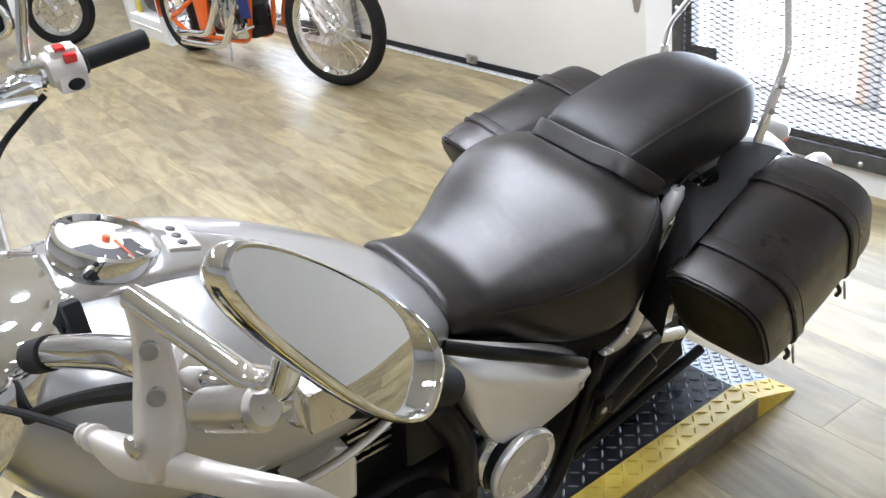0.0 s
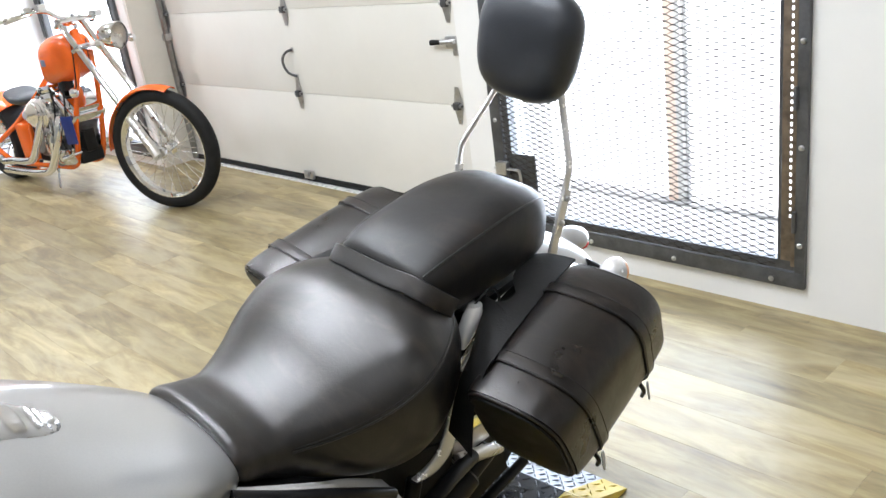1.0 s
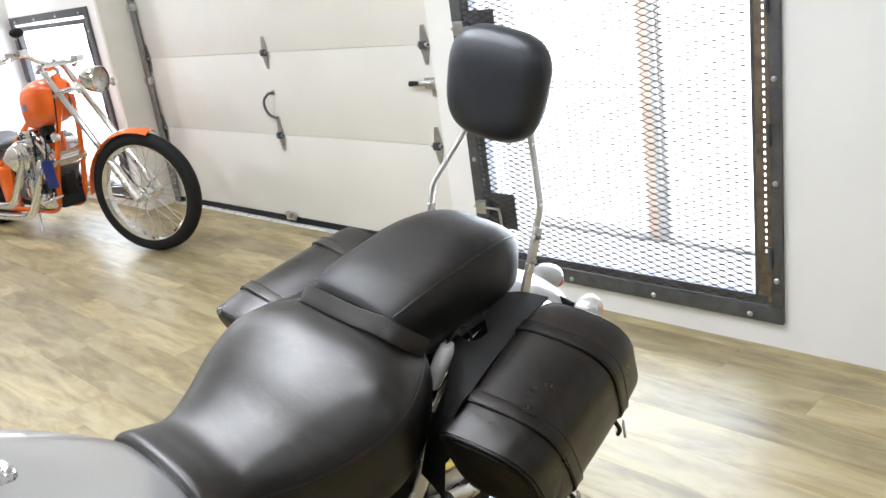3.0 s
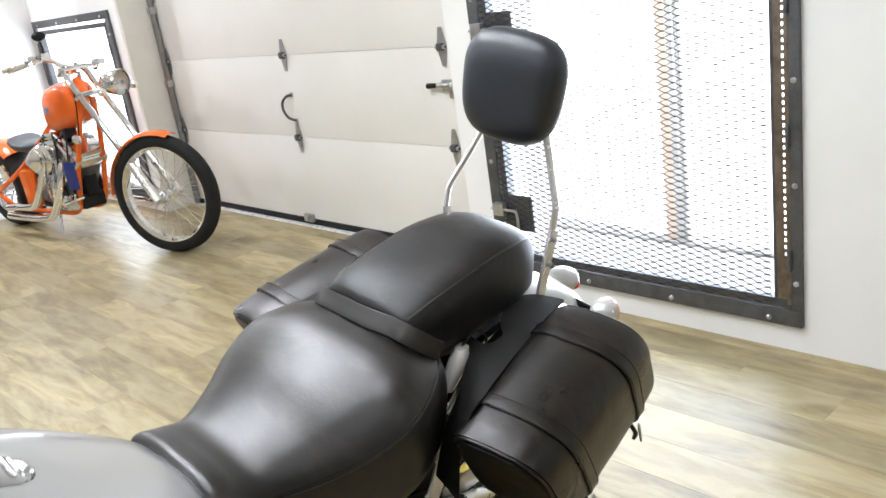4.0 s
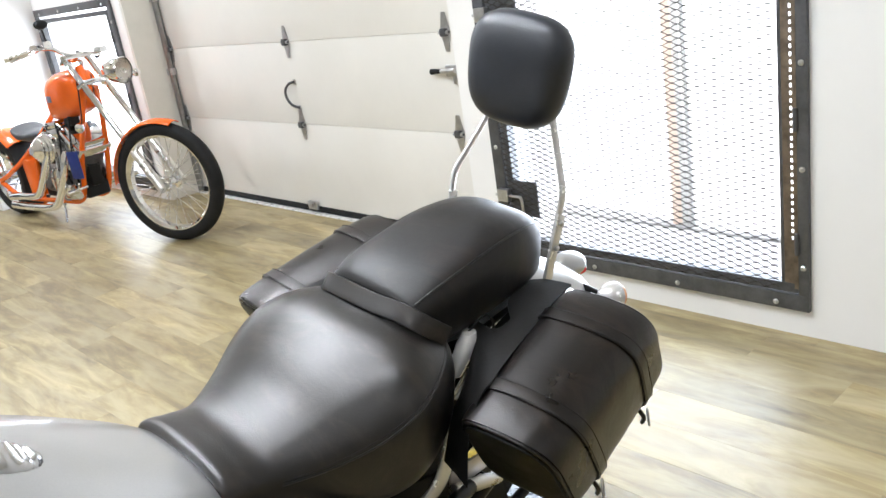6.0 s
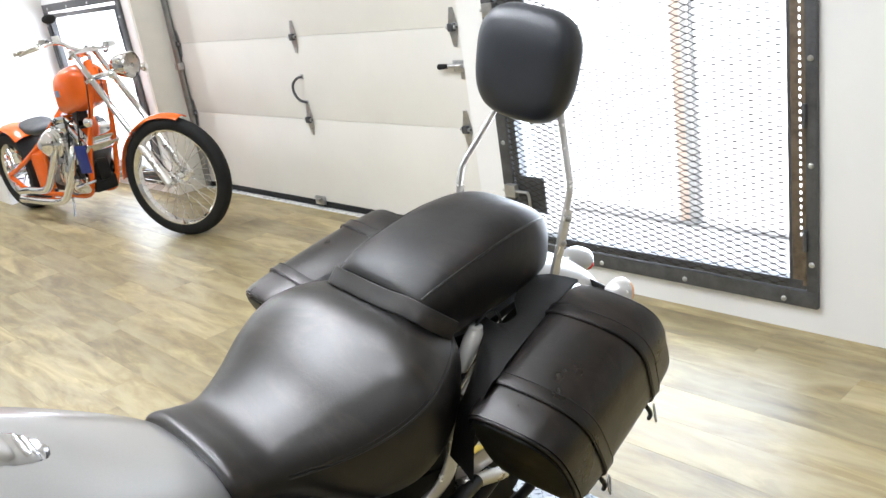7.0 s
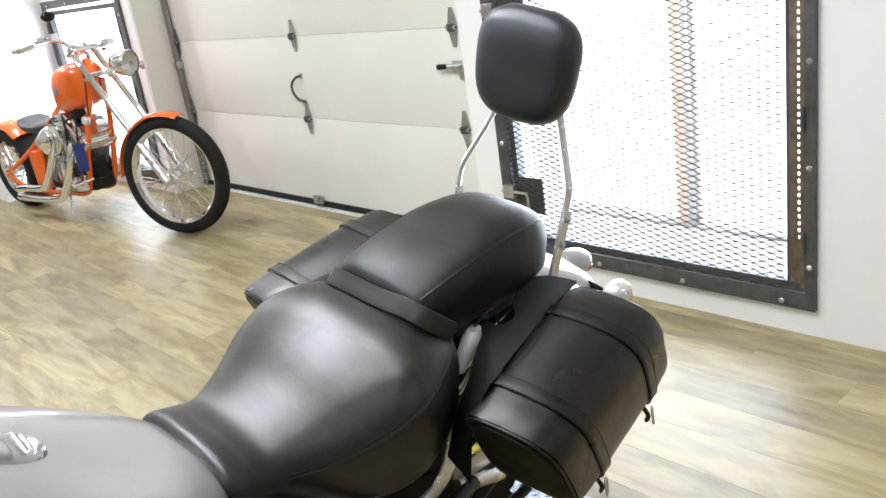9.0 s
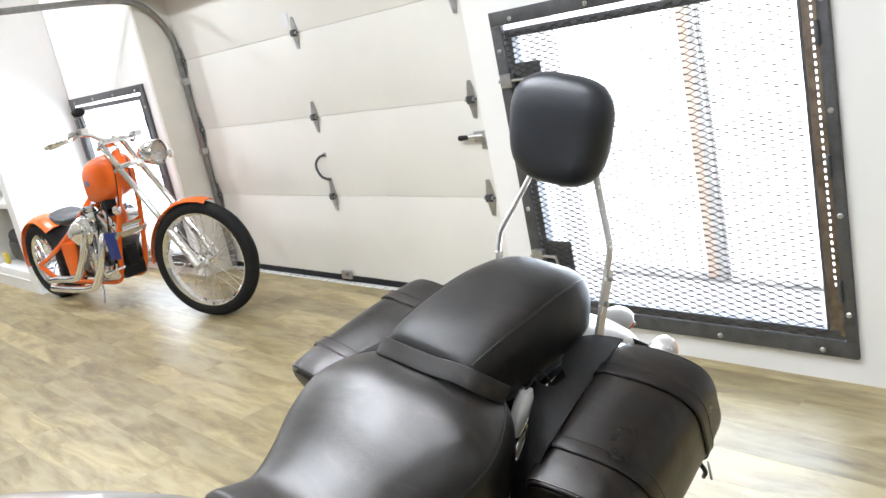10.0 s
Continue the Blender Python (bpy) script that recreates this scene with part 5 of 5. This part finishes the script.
            part("strap_stitching", moved(tube([p + Vector((0, dy, 0)) + Vector((p.x, 0, p.z)).normalized() * 0.0022 for p in o], 0.0009, 5, 1), m), M_THREAD, st)
    return bag


saddlebag((0.331, 1.228, 0.761), 0.127, 0.216, 1, "black leather saddlebag with two buckled straps hung beside the seat")
saddlebag((-0.360, 1.222, 0.746), -0.059, 0.214, -1, "black leather saddlebag on the far flank of the cruiser")
# the yoke that joins them under the seat
for sx in (1, -1):
    inner = spline([Vector((sx * x, y, z)) for x, y, z in ((0.118, 1.36, 0.900), (0.123, 1.312, 0.905), (0.145, 1.245, 0.900), (0.183, 1.205, 0.890), (0.182, 1.165, 0.885), (0.155, 1.158, 0.880), (0.115, 1.168, 0.878), (0.122, 1.140, 0.865), (0.163, 1.105, 0.85), (0.185, 1.06, 0.81), (0.190, 1.015, 0.75), (0.195, 0.985, 0.66))], 5)
    outer = spline([Vector((sx * x, y, z)) for x, y, z in ((0.184, 1.43, 0.885), (0.198, 1.37, 0.888), (0.211, 1.318, 0.890), (0.226, 1.255, 0.888), (0.240, 1.20, 0.885), (0.252, 1.147, 0.882), (0.262, 1.105, 0.878), (0.270, 1.068, 0.873), (0.279, 1.030, 0.866), (0.286, 0.990, 0.858), (0.288, 0.955, 0.80), (0.285, 0.955, 0.66))], 5)
    bm = loft([[a, a.lerp(b, 0.3) + Vector((0, 0, 0.006)), a.lerp(b, 0.7) + Vector((0, 0, 0.004)), b, b - Vector((0, 0, 0.006)), a.lerp(b, 0.5) - Vector((0, 0, 0.003)), a - Vector((0, 0, 0.006))] for a, b in zip(inner, outer)])
    part("bag_yoke", bm, M_YOKE, bike, "matt black leather yoke joining the bags")

# ---------- the orange chopper ----------
CH = pose(-6.788, 2.399, 0, 0, 0, 7.1)
chop = thing("chopper_motorcycle", "orange custom chopper with long chrome fork and spoked front wheel", "motorcycle", m=CH)


def spoked(r, w, c, turn, parent, label, n=40):
    """A wheel at c with its axle along y, turned about z."""
    m = Matrix.Translation(c) @ Matrix.Rotation(radians(turn), 4, "Z")
    ty = part("tyre", moved(turned([(r * 0.80, -w * 0.42), (r * 0.84, -w * 0.5), (r * 0.91, -w * 0.54), (r * 0.97, -w * 0.40), (r, -w * 0.12), (r, w * 0.12), (r * 0.97, w * 0.40), (r * 0.91, w * 0.54), (r * 0.84, w * 0.5), (r * 0.80, w * 0.42)], (0, 0, 0), Y, 64, True), m), M_RUBBER, parent, label)
    part("rim", moved(turned([(r * 0.755, -w * 0.2), (r * 0.79, -w * 0.42), (r * 0.825, -w * 0.44), (r * 0.825, w * 0.44), (r * 0.79, w * 0.42), (r * 0.755, w * 0.2)], (0, 0, 0), Y, 64, True), m), M_CHROME, ty, "chrome rim")
    part("hub", moved(turned([(0.015, -0.075), (0.045, -0.07), (0.05, -0.055), (0.025, -0.045), (0.025, 0.045), (0.05, 0.055), (0.045, 0.07), (0.015, 0.075)], (0, 0, 0), Y, 24), m), M_CHROME, ty, "chrome hub")
    sp = []
    for i in range(n):
        a = 2 * math.pi * i / n
        b = a + (0.42 if i % 4 < 2 else -0.42)
        s = 0.05 if i % 2 else -0.05
        sp.append(rod(m @ Vector((0.045 * math.cos(b), s, 0.045 * math.sin(b))), m @ Vector((r * 0.765 * math.cos(a), 0, r * 0.765 * math.sin(a))), 0.0022, seg=6))
    for q in sp:
        part("spoke", q, M_CHROME, ty)
    return m


FA = Vector((2.35, -0.064, 0.395))
ST = 19.0
fm = spoked(0.395, 0.088, FA, ST, chop, "thin black front tyre")
rm = Vector((0.0, 0.0, 0.335))
rw = part("rear_tyre", turned([(0.22, -0.095), (0.25, -0.11), (0.30, -0.108), (0.33, -0.07), (0.335, 0), (0.33, 0.07), (0.30, 0.108), (0.25, 0.11), (0.22, 0.095)], rm, Y, 56, True), M_RUBBER, chop, "wide black rear tyre")
part("rear_rim", turned([(0.19, -0.09), (0.235, -0.1), (0.235, 0.1), (0.19, 0.09)], rm, Y, 48, True), M_CHROME, rw)
part("rear_hub", merge(turned([(0.05, -0.11), (0.05, 0.11)], rm, Y, 24), *[rod(rm + Vector((0.04 * math.cos(a), 0, 0.04 * math.sin(a))), rm + Vector((0.2 * math.cos(a), 0, 0.2 * math.sin(a))), 0.012, seg=8) for a in [i * math.pi / 4 for i in range(8)]]), M_CHROME, rw)


def fender(c, r, w, a0, a1, m=None, drop=0.045):
    rings = []
    for i in range(25):
        a = radians(a0 + (a1 - a0) * i / 24)
        n = Vector((math.cos(a), 0, math.sin(a)))
        o = [Vector(c) + n * (r - drop * abs(s) ** 2.2) + Y * (w * s) for s in (-1, -0.85, -0.5, 0, 0.5, 0.85, 1)]
        q = [Vector(c) + n * (r - 0.006 - drop * abs(s) ** 2.2) + Y * ((w - 0.004) * s) for s in (1, 0.85, 0.5, 0, -0.5, -0.85, -1)]
        rings.append(o + q)
    bm = loft(rings)
    return moved(bm, m) if m is not None else bm


part("front_fender", fender((0, 0, 0), 0.42, 0.056, 70, 178, fm, 0.02), M_ORANGE, chop, "orange front fender")
part("rear_fender", fender(rm, 0.385, 0.125, 48, 190), M_ORANGE, chop, "orange rear fender")
# fork, slanted back from the front axle to the steering head
sd = Vector((math.cos(radians(ST)), math.sin(radians(ST)), 0))
sl = Vector((-sd.y, sd.x, 0))
HEAD = Vector((1.52, 0.0, 1.16))
ax = (HEAD - FA)
fork = part("fork_tube", rod(FA - sl * 0.105 + ax * 0.36, FA - sl * 0.105 + ax * 1.10, 0.021, seg=14), M_CHROME, chop, "long chrome fork tube")
part("fork_tube", rod(FA + sl * 0.105 + ax * 0.36, FA + sl * 0.105 + ax * 1.10, 0.021, seg=14), M_CHROME, chop, "long chrome fork tube")
for q in (-0.105, 0.105):
    part("fork_slider", merge(tube([FA + sl * q - ax * 0.03, FA + sl * q + ax * 0.12, FA + sl * q + ax * 0.36], 0.029, 14, 3), turned([(0.034, -0.012), (0.034, 0.02)], FA + sl * q + ax * 0.36, ax, 16)), M_BRUSHED, chop, "brushed fork slider")
part("axle", rod(FA - sl * 0.13, FA + sl * 0.13, 0.014, seg=12), M_CHROME, fork)
for k in (0.86, 1.07):
    part("triple_clamp", moved(box(-0.04, 0.04, -0.13, 0.13, -0.012, 0.012, 0.008), Matrix.Translation(FA + ax * k) @ Matrix.Rotation(radians(ST), 4, "Z") @ Matrix.Rotation(radians(-28), 4, "Y")), M_CHROME, fork)
hb = FA + ax * 1.10
part("handlebar", merge(tube([hb, hb + sl * 0.1, hb + sl * 0.17 - Z * 0.01, hb + sl * 0.27 - sd * 0.03 - Z * 0.02, hb + sl * 0.40 - sd * 0.16 - Z * 0.03], 0.0145, 10), tube([hb, hb - sl * 0.1 + Z * 0.03, hb - sl * 0.17 + Z * 0.07, hb - sl * 0.27 - sd * 0.03 + Z * 0.085, hb - sl * 0.40 - sd * 0.16 + Z * 0.06], 0.0145, 10)), M_CHROME, chop, "chrome handlebar")
for q, up in ((-1, 0.0), (1, -0.10)):
    lift = Z * up
    part("grip", rod(lift + hb + sl * q * 0.315 - sd * 0.075 + Z * 0.08, lift + hb + sl * q * 0.42 - sd * 0.18 + Z * 0.055, 0.021), M_RUBBER if q > 0 else M_BRUSHED, chop, "ribbed grip")
    part("hand_control", merge(turned([(0.02, -0.025), (0.028, -0.02), (0.028, 0.02), (0.02, 0.025)], lift + hb + sl * q * 0.285 - sd * 0.045 + Z * 0.088, sl * q - sd * 0.8, 16), moved(box(-0.045, 0.045, -0.03, 0.03, -0.022, 0.022, 0.008), Matrix.Translation(lift + hb + sl * q * 0.25 + sd * 0.02 + Z * 0.105))), M_CHROME, chop, "chrome hand control")
    part("hand_lever", tube([lift + hb + sl * q * 0.26 + sd * 0.03 + Z * 0.09, lift + hb + sl * q * 0.31 + sd * 0.0 + Z * 0.075, lift + hb + sl * q * 0.43 - sd * 0.12 + Z * 0.035], 0.008, 8), M_CHROME, chop)
part("bar_riser", rod(hb + sl * 0.05 - Z * 0.10, hb + sl * 0.05 + Z * 0.03, 0.016), M_CHROME, chop)
part("bar_riser", rod(hb - sl * 0.05 - Z * 0.10, hb - sl * 0.05 + Z * 0.03, 0.016), M_CHROME, chop)
part("mirror", merge(tube([hb - sl * 0.2 + Z * 0.08, hb - sl * 0.21 + Z * 0.20], 0.006, 8, 2), ball(hb - sl * 0.21 + Z * 0.235, 0.022, 0.05, 0.032)), M_BLACK, chop, "small dark mirror")
# headlamp
hl = FA + ax * 0.93 + sd * 0.27
hd = (sd + Vector((0, 0, -0.10))).normalized()
lampb = part("headlamp", turned([(0.02, -0.13), (0.055, -0.10), (0.082, -0.04), (0.090, 0.02), (0.092, 0.035), (0.086, 0.042)], hl, hd, 32, caps=False), M_CHROME, chop, "round chrome headlamp")
part("headlamp_lens", turned([(0.085, 0.036), (0.06, 0.046), (0.0, 0.05)], hl, hd, 32), M_CLEAR, lampb, "clear glass lens")
part("reflector", turned([(0.083, 0.030), (0.03, -0.02), (0.001, -0.03)], hl, hd, 32, caps=False), M_BRUSHED, lampb)
for q in (-0.16, 0.16):
    part("signal_lamp", ball(hl + sl * q - Z * 0.04, 0.03, 0.03, 0.03), M_CHROME, chop)
# tank
rows = [(1.06, 0.04, 0.05, 0.90), (1.075, 0.10, 0.11, 0.915), (1.13, 0.128, 0.15, 0.945), (1.22, 0.138, 0.165, 0.965), (1.33, 0.138, 0.162, 0.985), (1.43, 0.12, 0.145, 1.0), (1.50, 0.09, 0.11, 1.01), (1.54, 0.05, 0.06, 1.02), (1.545, 0.01, 0.02, 1.02)]
part("fuel_tank", loft([oval((p.x, 0, q.x), Y, Z, max(p.y, 0.004), max(p.z, 0.004), 3.2, 32) for p, q in zip(spline([Vector((a, b, c)) for a, b, c, d in rows], 4), spline([Vector((d, 0, 0)) for a, b, c, d in rows], 4))]), M_ORANGE, chop, "glossy orange fuel tank")
part("tank_emblem", moved(box(-0.03, 0.03, -0.004, 0.002, -0.022, 0.022, 0.001), Matrix.Translation((1.20, -0.136, 0.965))), M_GREYB, chop, "dark emblem")
part("tank_cap", turned([(0.035, 0), (0.035, 0.012), (0.02, 0.02)], (1.36, 0, 1.155), (0, 0, 1), 20), M_CHROME, chop)
# frame
fr = []
for s in (-0.10, 0.10):
    fr.append(tube([(1.53, s * 0.35, 1.0), (1.48, s * 0.7, 0.84), (1.34, s, 0.52), (1.24, s, 0.28), (1.14, s, 0.20), (0.9, s, 0.185), (0.30, s * 1.35, 0.19), (0.02, s * 1.55, 0.30)], 0.019, 10))
    fr.append(tube([(1.10, s * 0.4, 0.90), (0.80, s * 0.8, 0.70), (0.50, s * 1.2, 0.52), (0.20, s * 1.5, 0.38), (0.02, s * 1.55, 0.32)], 0.019, 10))
    fr.append(tube([(0.70, s * 1.1, 0.62), (0.62, s * 1.1, 0.40), (0.58, s * 1.1, 0.15)], 0.016, 8))
fr.append(tube([(1.10, 0, 0.90), (1.35, 0, 0.98), (1.53, 0, 1.06)], 0.022, 10))
fr.append(rod((1.47, 0, 1.16), (1.57, 0, 0.99), 0.028, bevel=0.005))
part("frame", merge(*fr), M_ORANGE, chop, "orange tubular frame")
# seat
part("solo_seat", loft([oval((x, 0, z), Y, Z, w, h, 2.4, 24) for x, z, w, h in ((0.34, 0.70, 0.05, 0.02), (0.38, 0.715, 0.125, 0.045), (0.50, 0.685, 0.15, 0.045), (0.62, 0.675, 0.14, 0.045), (0.76, 0.69, 0.10, 0.04), (0.86, 0.72, 0.05, 0.025))]), M_VINYL, chop, "dark solo saddle")
# engine
part("primary_cover", loft([oval((x, 0.15, 0.36), Y, Z, 0.04, r, 2.6, 20) for x, r in ((0.66, 0.02), (0.70, 0.09), (0.85, 0.11), (1.05, 0.12), (1.18, 0.10), (1.22, 0.02))]), M_CHROME, chop, "chrome primary cover")
# Added black boxes give the dark shade in the gaps between engine parts.
part("gap_filling_core", merge(box(0.84, 1.3, -0.05, 0.05, 0.30, 0.70, 0.03), box(0.60, 0.9, -0.08, 0.08, 0.2, 0.5, 0.02)), M_BLACKM, chop, "dark engine core filling the shaded gaps between parts")
part("cable", tube([(1.1, -0.1, 0.8), (1.18, -0.14, 0.66), (1.14, -0.15, 0.5), (1.2, -0.15, 0.35)], 0.007, 8), M_RUBBER, chop)
part("cable", tube([(1.3, -0.08, 0.85), (1.33, -0.13, 0.7), (1.28, -0.14, 0.5), (1.2, -0.1, 0.3)], 0.006, 8), M_RUBBER, chop)
part("cable", tube([(0.95, -0.12, 0.75), (0.8, -0.13, 0.62), (0.75, -0.13, 0.45)], 0.006, 8), M_RUBBER, chop)
EC = Vector((1.06, 0, 0.36))
part("crankcase", merge(rod((0.98, -0.14, 0.33), (0.98, 0.14, 0.33), 0.135, seg=32, bevel=0.02), rod((1.0, -0.16, 0.36), (1.0, -0.13, 0.36), 0.09, seg=28, bevel=0.01), box(0.88, 1.16, -0.10, 0.10, 0.20, 0.42, 0.03)), M_FINS, chop, "dull cast crankcase")
for ang in (38, -6):
    m = Matrix.Translation(EC) @ Matrix.Rotation(radians(ang), 4, "Y") @ Matrix.Scale(1.32, 4)
    cyl = part("cylinder", moved(merge(rod((0, 0, 0.02), (0, 0, 0.24), 0.065, seg=24), *[turned([(0.094, 0), (0.102, 0.003), (0.094, 0.006)], (0, 0, 0.06 + i * 0.017), (0, 0, 1), 28) for i in range(10)]), m), M_FINS, chop, "finned cylinder")
    part("rocker_cover", moved(merge(box(-0.095, 0.095, -0.10, 0.10, 0.235, 0.29, 0.012), box(-0.08, 0.08, -0.085, 0.085, 0.29, 0.33, 0.014)), m), M_CHROME, cyl, "chrome rocker cover")
    for dx in (-0.02, 0.02):
        part("pushrod_tube", moved(rod((dx, -0.12, -0.04), (dx * 1.2, -0.075, 0.25), 0.009, seg=8), m), M_CHROME, cyl)
part("air_cleaner", turned([(0.03, 0.0)] + [(r - 0.012 * (k % 2), 0.012 + 0.011 * k) for k, r in enumerate((0.115, 0.115, 0.110, 0.108, 0.098, 0.095, 0.082, 0.078, 0.062, 0.058))] + [(0.03, 0.128), (0.0, 0.13)], (0.93, -0.13, 0.60), (0.1, -1, 0.12), 32), M_CHROME, chop, "ribbed chrome air cleaner")
part("carburettor", merge(rod((1.02, -0.06, 0.60), (1.02, -0.14, 0.60), 0.045, seg=20, bevel=0.006), box(1.01, 1.11, -0.13, -0.07, 0.54, 0.60, 0.012), tube([(1.05, 0.0, 0.66), (1.03, -0.06, 0.70), (0.98, -0.10, 0.68)], 0.022, 12)), M_BRUSHED, chop, "polished carburettor")
part("top_mount", merge(box(1.02, 1.18, -0.03, 0.03, 0.70, 0.82, 0.008), rod((0.93, -0.09, 0.73), (1.02, -0.09, 0.78), 0.014, bevel=0.003), rod((1.12, -0.09, 0.78), (1.2, -0.09, 0.72), 0.014, bevel=0.003)), M_CHROME, chop, "chrome engine mount")
part("cam_cover", merge(turned([(0.10, 0.0), (0.10, 0.015), (0.07, 0.028), (0.0, 0.03)], (1.0, -0.14, 0.36), (0, -1, 0), 28), box(1.02, 1.18, -0.15, -0.09, 0.22, 0.34, 0.02), rod((1.16, -0.14, 0.27), (1.24, -0.14, 0.27), 0.04, seg=20, bevel=0.006)), M_CHROME, chop, "chrome cam cover and oil filter")
part("horn_cover", ball((1.50, -0.13, 0.76), 0.035, 0.03, 0.035), M_CHROME, chop, "chrome horn cover")
part("ignition_coil", merge(box(1.22, 1.32, -0.09, -0.02, 0.76, 0.83, 0.01), tube([(1.25, -0.08, 0.78), (1.18, -0.13, 0.74), (1.12, -0.11, 0.68)], 0.007, 8)), M_BLACKM, chop, "black ignition coil")
part("gearbox", merge(box(0.68, 0.95, -0.11, 0.11, 0.25, 0.47, 0.04, 3), rod((0.76, -0.13, 0.36), (0.76, 0.13, 0.36), 0.085, seg=24, bevel=0.01)), M_FINS, chop)
part("oil_tank", merge(loft([oval((0.50, 0, z), X, Y, a, b, 3.5, 28) for z, a, b in ((0.20, 0.06, 0.09), (0.22, 0.10, 0.135), (0.50, 0.11, 0.14), (0.54, 0.07, 0.10))])), M_ORANGE, chop, "orange oil tank")
part("exhaust_pipe", tube([(1.15, -0.08, 0.60), (1.205, -0.15, 0.55), (1.19, -0.19, 0.42), (1.10, -0.21, 0.28), (0.98, -0.22, 0.185), (0.7, -0.225, 0.16), (0.30, -0.23, 0.155)], 0.029, 14, 8), M_CHROME, chop, "chrome drag pipe")
part("exhaust_pipe", tube([(1.02, -0.08, 0.62), (1.0, -0.16, 0.58), (0.93, -0.21, 0.42), (0.80, -0.22, 0.28), (0.68, -0.225, 0.245), (0.5, -0.23, 0.238), (0.33, -0.235, 0.222)], 0.029, 14, 8), M_CHROME, chop, "chrome drag pipe")
reg = part("regulator_box", box(1.12, 1.27, -0.09, 0.09, 0.22, 0.33, 0.02, 3), M_BLACKM, chop, "black regulator box")
part("cover_plate", box(1.15, 1.24, -0.097, -0.089, 0.24, 0.31, 0.006), M_BRUSHED, reg, "pale metal cover plate")
for q in (-1, 1):
    part("foot_peg", merge(rod((1.30, q * 0.10, 0.32), (1.34, q * 0.24, 0.32), 0.012), rod((1.35, q * 0.2, 0.32), (1.36, q * 0.28, 0.32), 0.018)), M_CHROME, chop)
part("brake_pedal", tube([(1.34, -0.22, 0.32), (1.44, -0.23, 0.35), (1.48, -0.24, 0.39)], 0.008, 8), M_CHROME, chop)
part("brake_line", tube([(1.52, -0.06, 1.15), (1.55, -0.10, 0.95), (1.45, -0.1, 0.75), (1.2, -0.11, 0.72)], 0.005, 6), M_RUBBER, chop)
part("brake_line", tube([(1.55, 0.03, 1.1), (1.7, -0.05, 0.9), (2.1, -0.1, 0.6), (2.3, -0.08, 0.42)], 0.004, 6), M_RUBBER, chop)
part("hanging_tag", moved(box(-0.05, 0.05, -0.003, 0.003, -0.10, 0.10, 0.002), Matrix.Translation((1.36, -0.17, 0.50)) @ Matrix.Rotation(radians(18), 4, "Z")), M_BLUE, chop, "dark blue hanging tag")
part("kick_stand", tube([(0.80, -0.06, 0.19), (0.81, -0.08, 0.08), (0.82, -0.10, 0.005)], 0.011, 8), M_CHROME, chop)

# ---------- a black motorcycle farther back ----------
blk = thing("black_motorcycle", "black touring motorcycle with a pale slotted alloy wheel", "motorcycle", m=Matrix.Translation((-8.46, 1.67, 0)) @ Matrix.Rotation(radians(62), 4, "Z"))
bt = part("front_tyre", turned([(0.22, -0.06), (0.25, -0.072), (0.30, -0.07), (0.325, -0.045), (0.335, 0), (0.325, 0.045), (0.30, 0.07), (0.25, 0.072), (0.22, 0.06)], (0, 0, 0.335), Y, 56, True), M_RUBBER, blk, "wide black front tyre")
part("rim", turned([(0.20, -0.058), (0.24, -0.066), (0.24, 0.066), (0.20, 0.058)], (0, 0, 0.335), Y, 48, True), M_BRUSHED, bt, "pale alloy rim")
part("brake_disc", turned([(0.06, -0.068), (0.155, -0.068), (0.155, -0.073), (0.06, -0.073)], (0, 0, 0.335), Y, 40, True), M_BRUSHED, bt, "slotted brake disc")
for i in range(9):
    a = 2 * math.pi * i / 9
    part("wheel_spoke", rod((0.05 * math.cos(a), -0.03, 0.335 + 0.05 * math.sin(a)), (0.205 * math.cos(a + 0.2), -0.04, 0.335 + 0.205 * math.sin(a + 0.2)), 0.016, 0.011, 10), M_BRUSHED, bt)
part("front_fender", fender((0, 0, 0.335), 0.375, 0.10, 20, 165), M_BLACK, blk, "glossy black fender")
for q in (-0.11, 0.11):
    part("fork_leg", rod((0, q, 0.335), (-0.34, q, 1.0), 0.03, bevel=0.005), M_CHROME, blk)
part("engine", merge(box(-1.0, -0.5, -0.16, 0.16, 0.2, 0.62, 0.05, 3), rod((-0.75, -0.2, 0.36), (-0.75, 0.2, 0.36), 0.14, seg=28, bevel=0.02)), M_BLACKM, blk)
part("fuel_tank", loft([oval((x, 0, z), Y, Z, w, h, 2.4, 24) for x, z, w, h in ((-0.38, 0.92, 0.04, 0.04), (-0.46, 0.92, 0.15, 0.12), (-0.7, 0.88, 0.18, 0.13), (-0.95, 0.82, 0.12, 0.09), (-1.02, 0.8, 0.04, 0.03))]), M_BLACK, blk)
part("saddle", loft([oval((x, 0, z), Y, Z, w, h, 2.4, 20) for x, z, w, h in ((-0.95, 0.78, 0.06, 0.03), (-1.1, 0.74, 0.15, 0.06), (-1.4, 0.76, 0.16, 0.07), (-1.6, 0.8, 0.08, 0.04))]), M_SEAT, blk)
part("rear_tyre", turned([(0.20, -0.08), (0.29, -0.09), (0.32, -0.05), (0.32, 0.05), (0.29, 0.09), (0.20, 0.08)], (-1.62, 0, 0.32), Y, 48, True), M_RUBBER, blk)
part("exhaust_pipe", tube([(-0.5, -0.2, 0.5), (-0.42, -0.22, 0.35), (-0.6, -0.22, 0.2), (-1.7, -0.22, 0.22)], 0.04, 14), M_CHROME, blk)
part("handlebar", tube([(-0.55, -0.4, 1.06), (-0.42, -0.25, 1.12), (-0.36, 0, 1.06), (-0.42, 0.25, 1.12), (-0.55, 0.4, 1.06)], 0.013, 10), M_CHROME, blk)
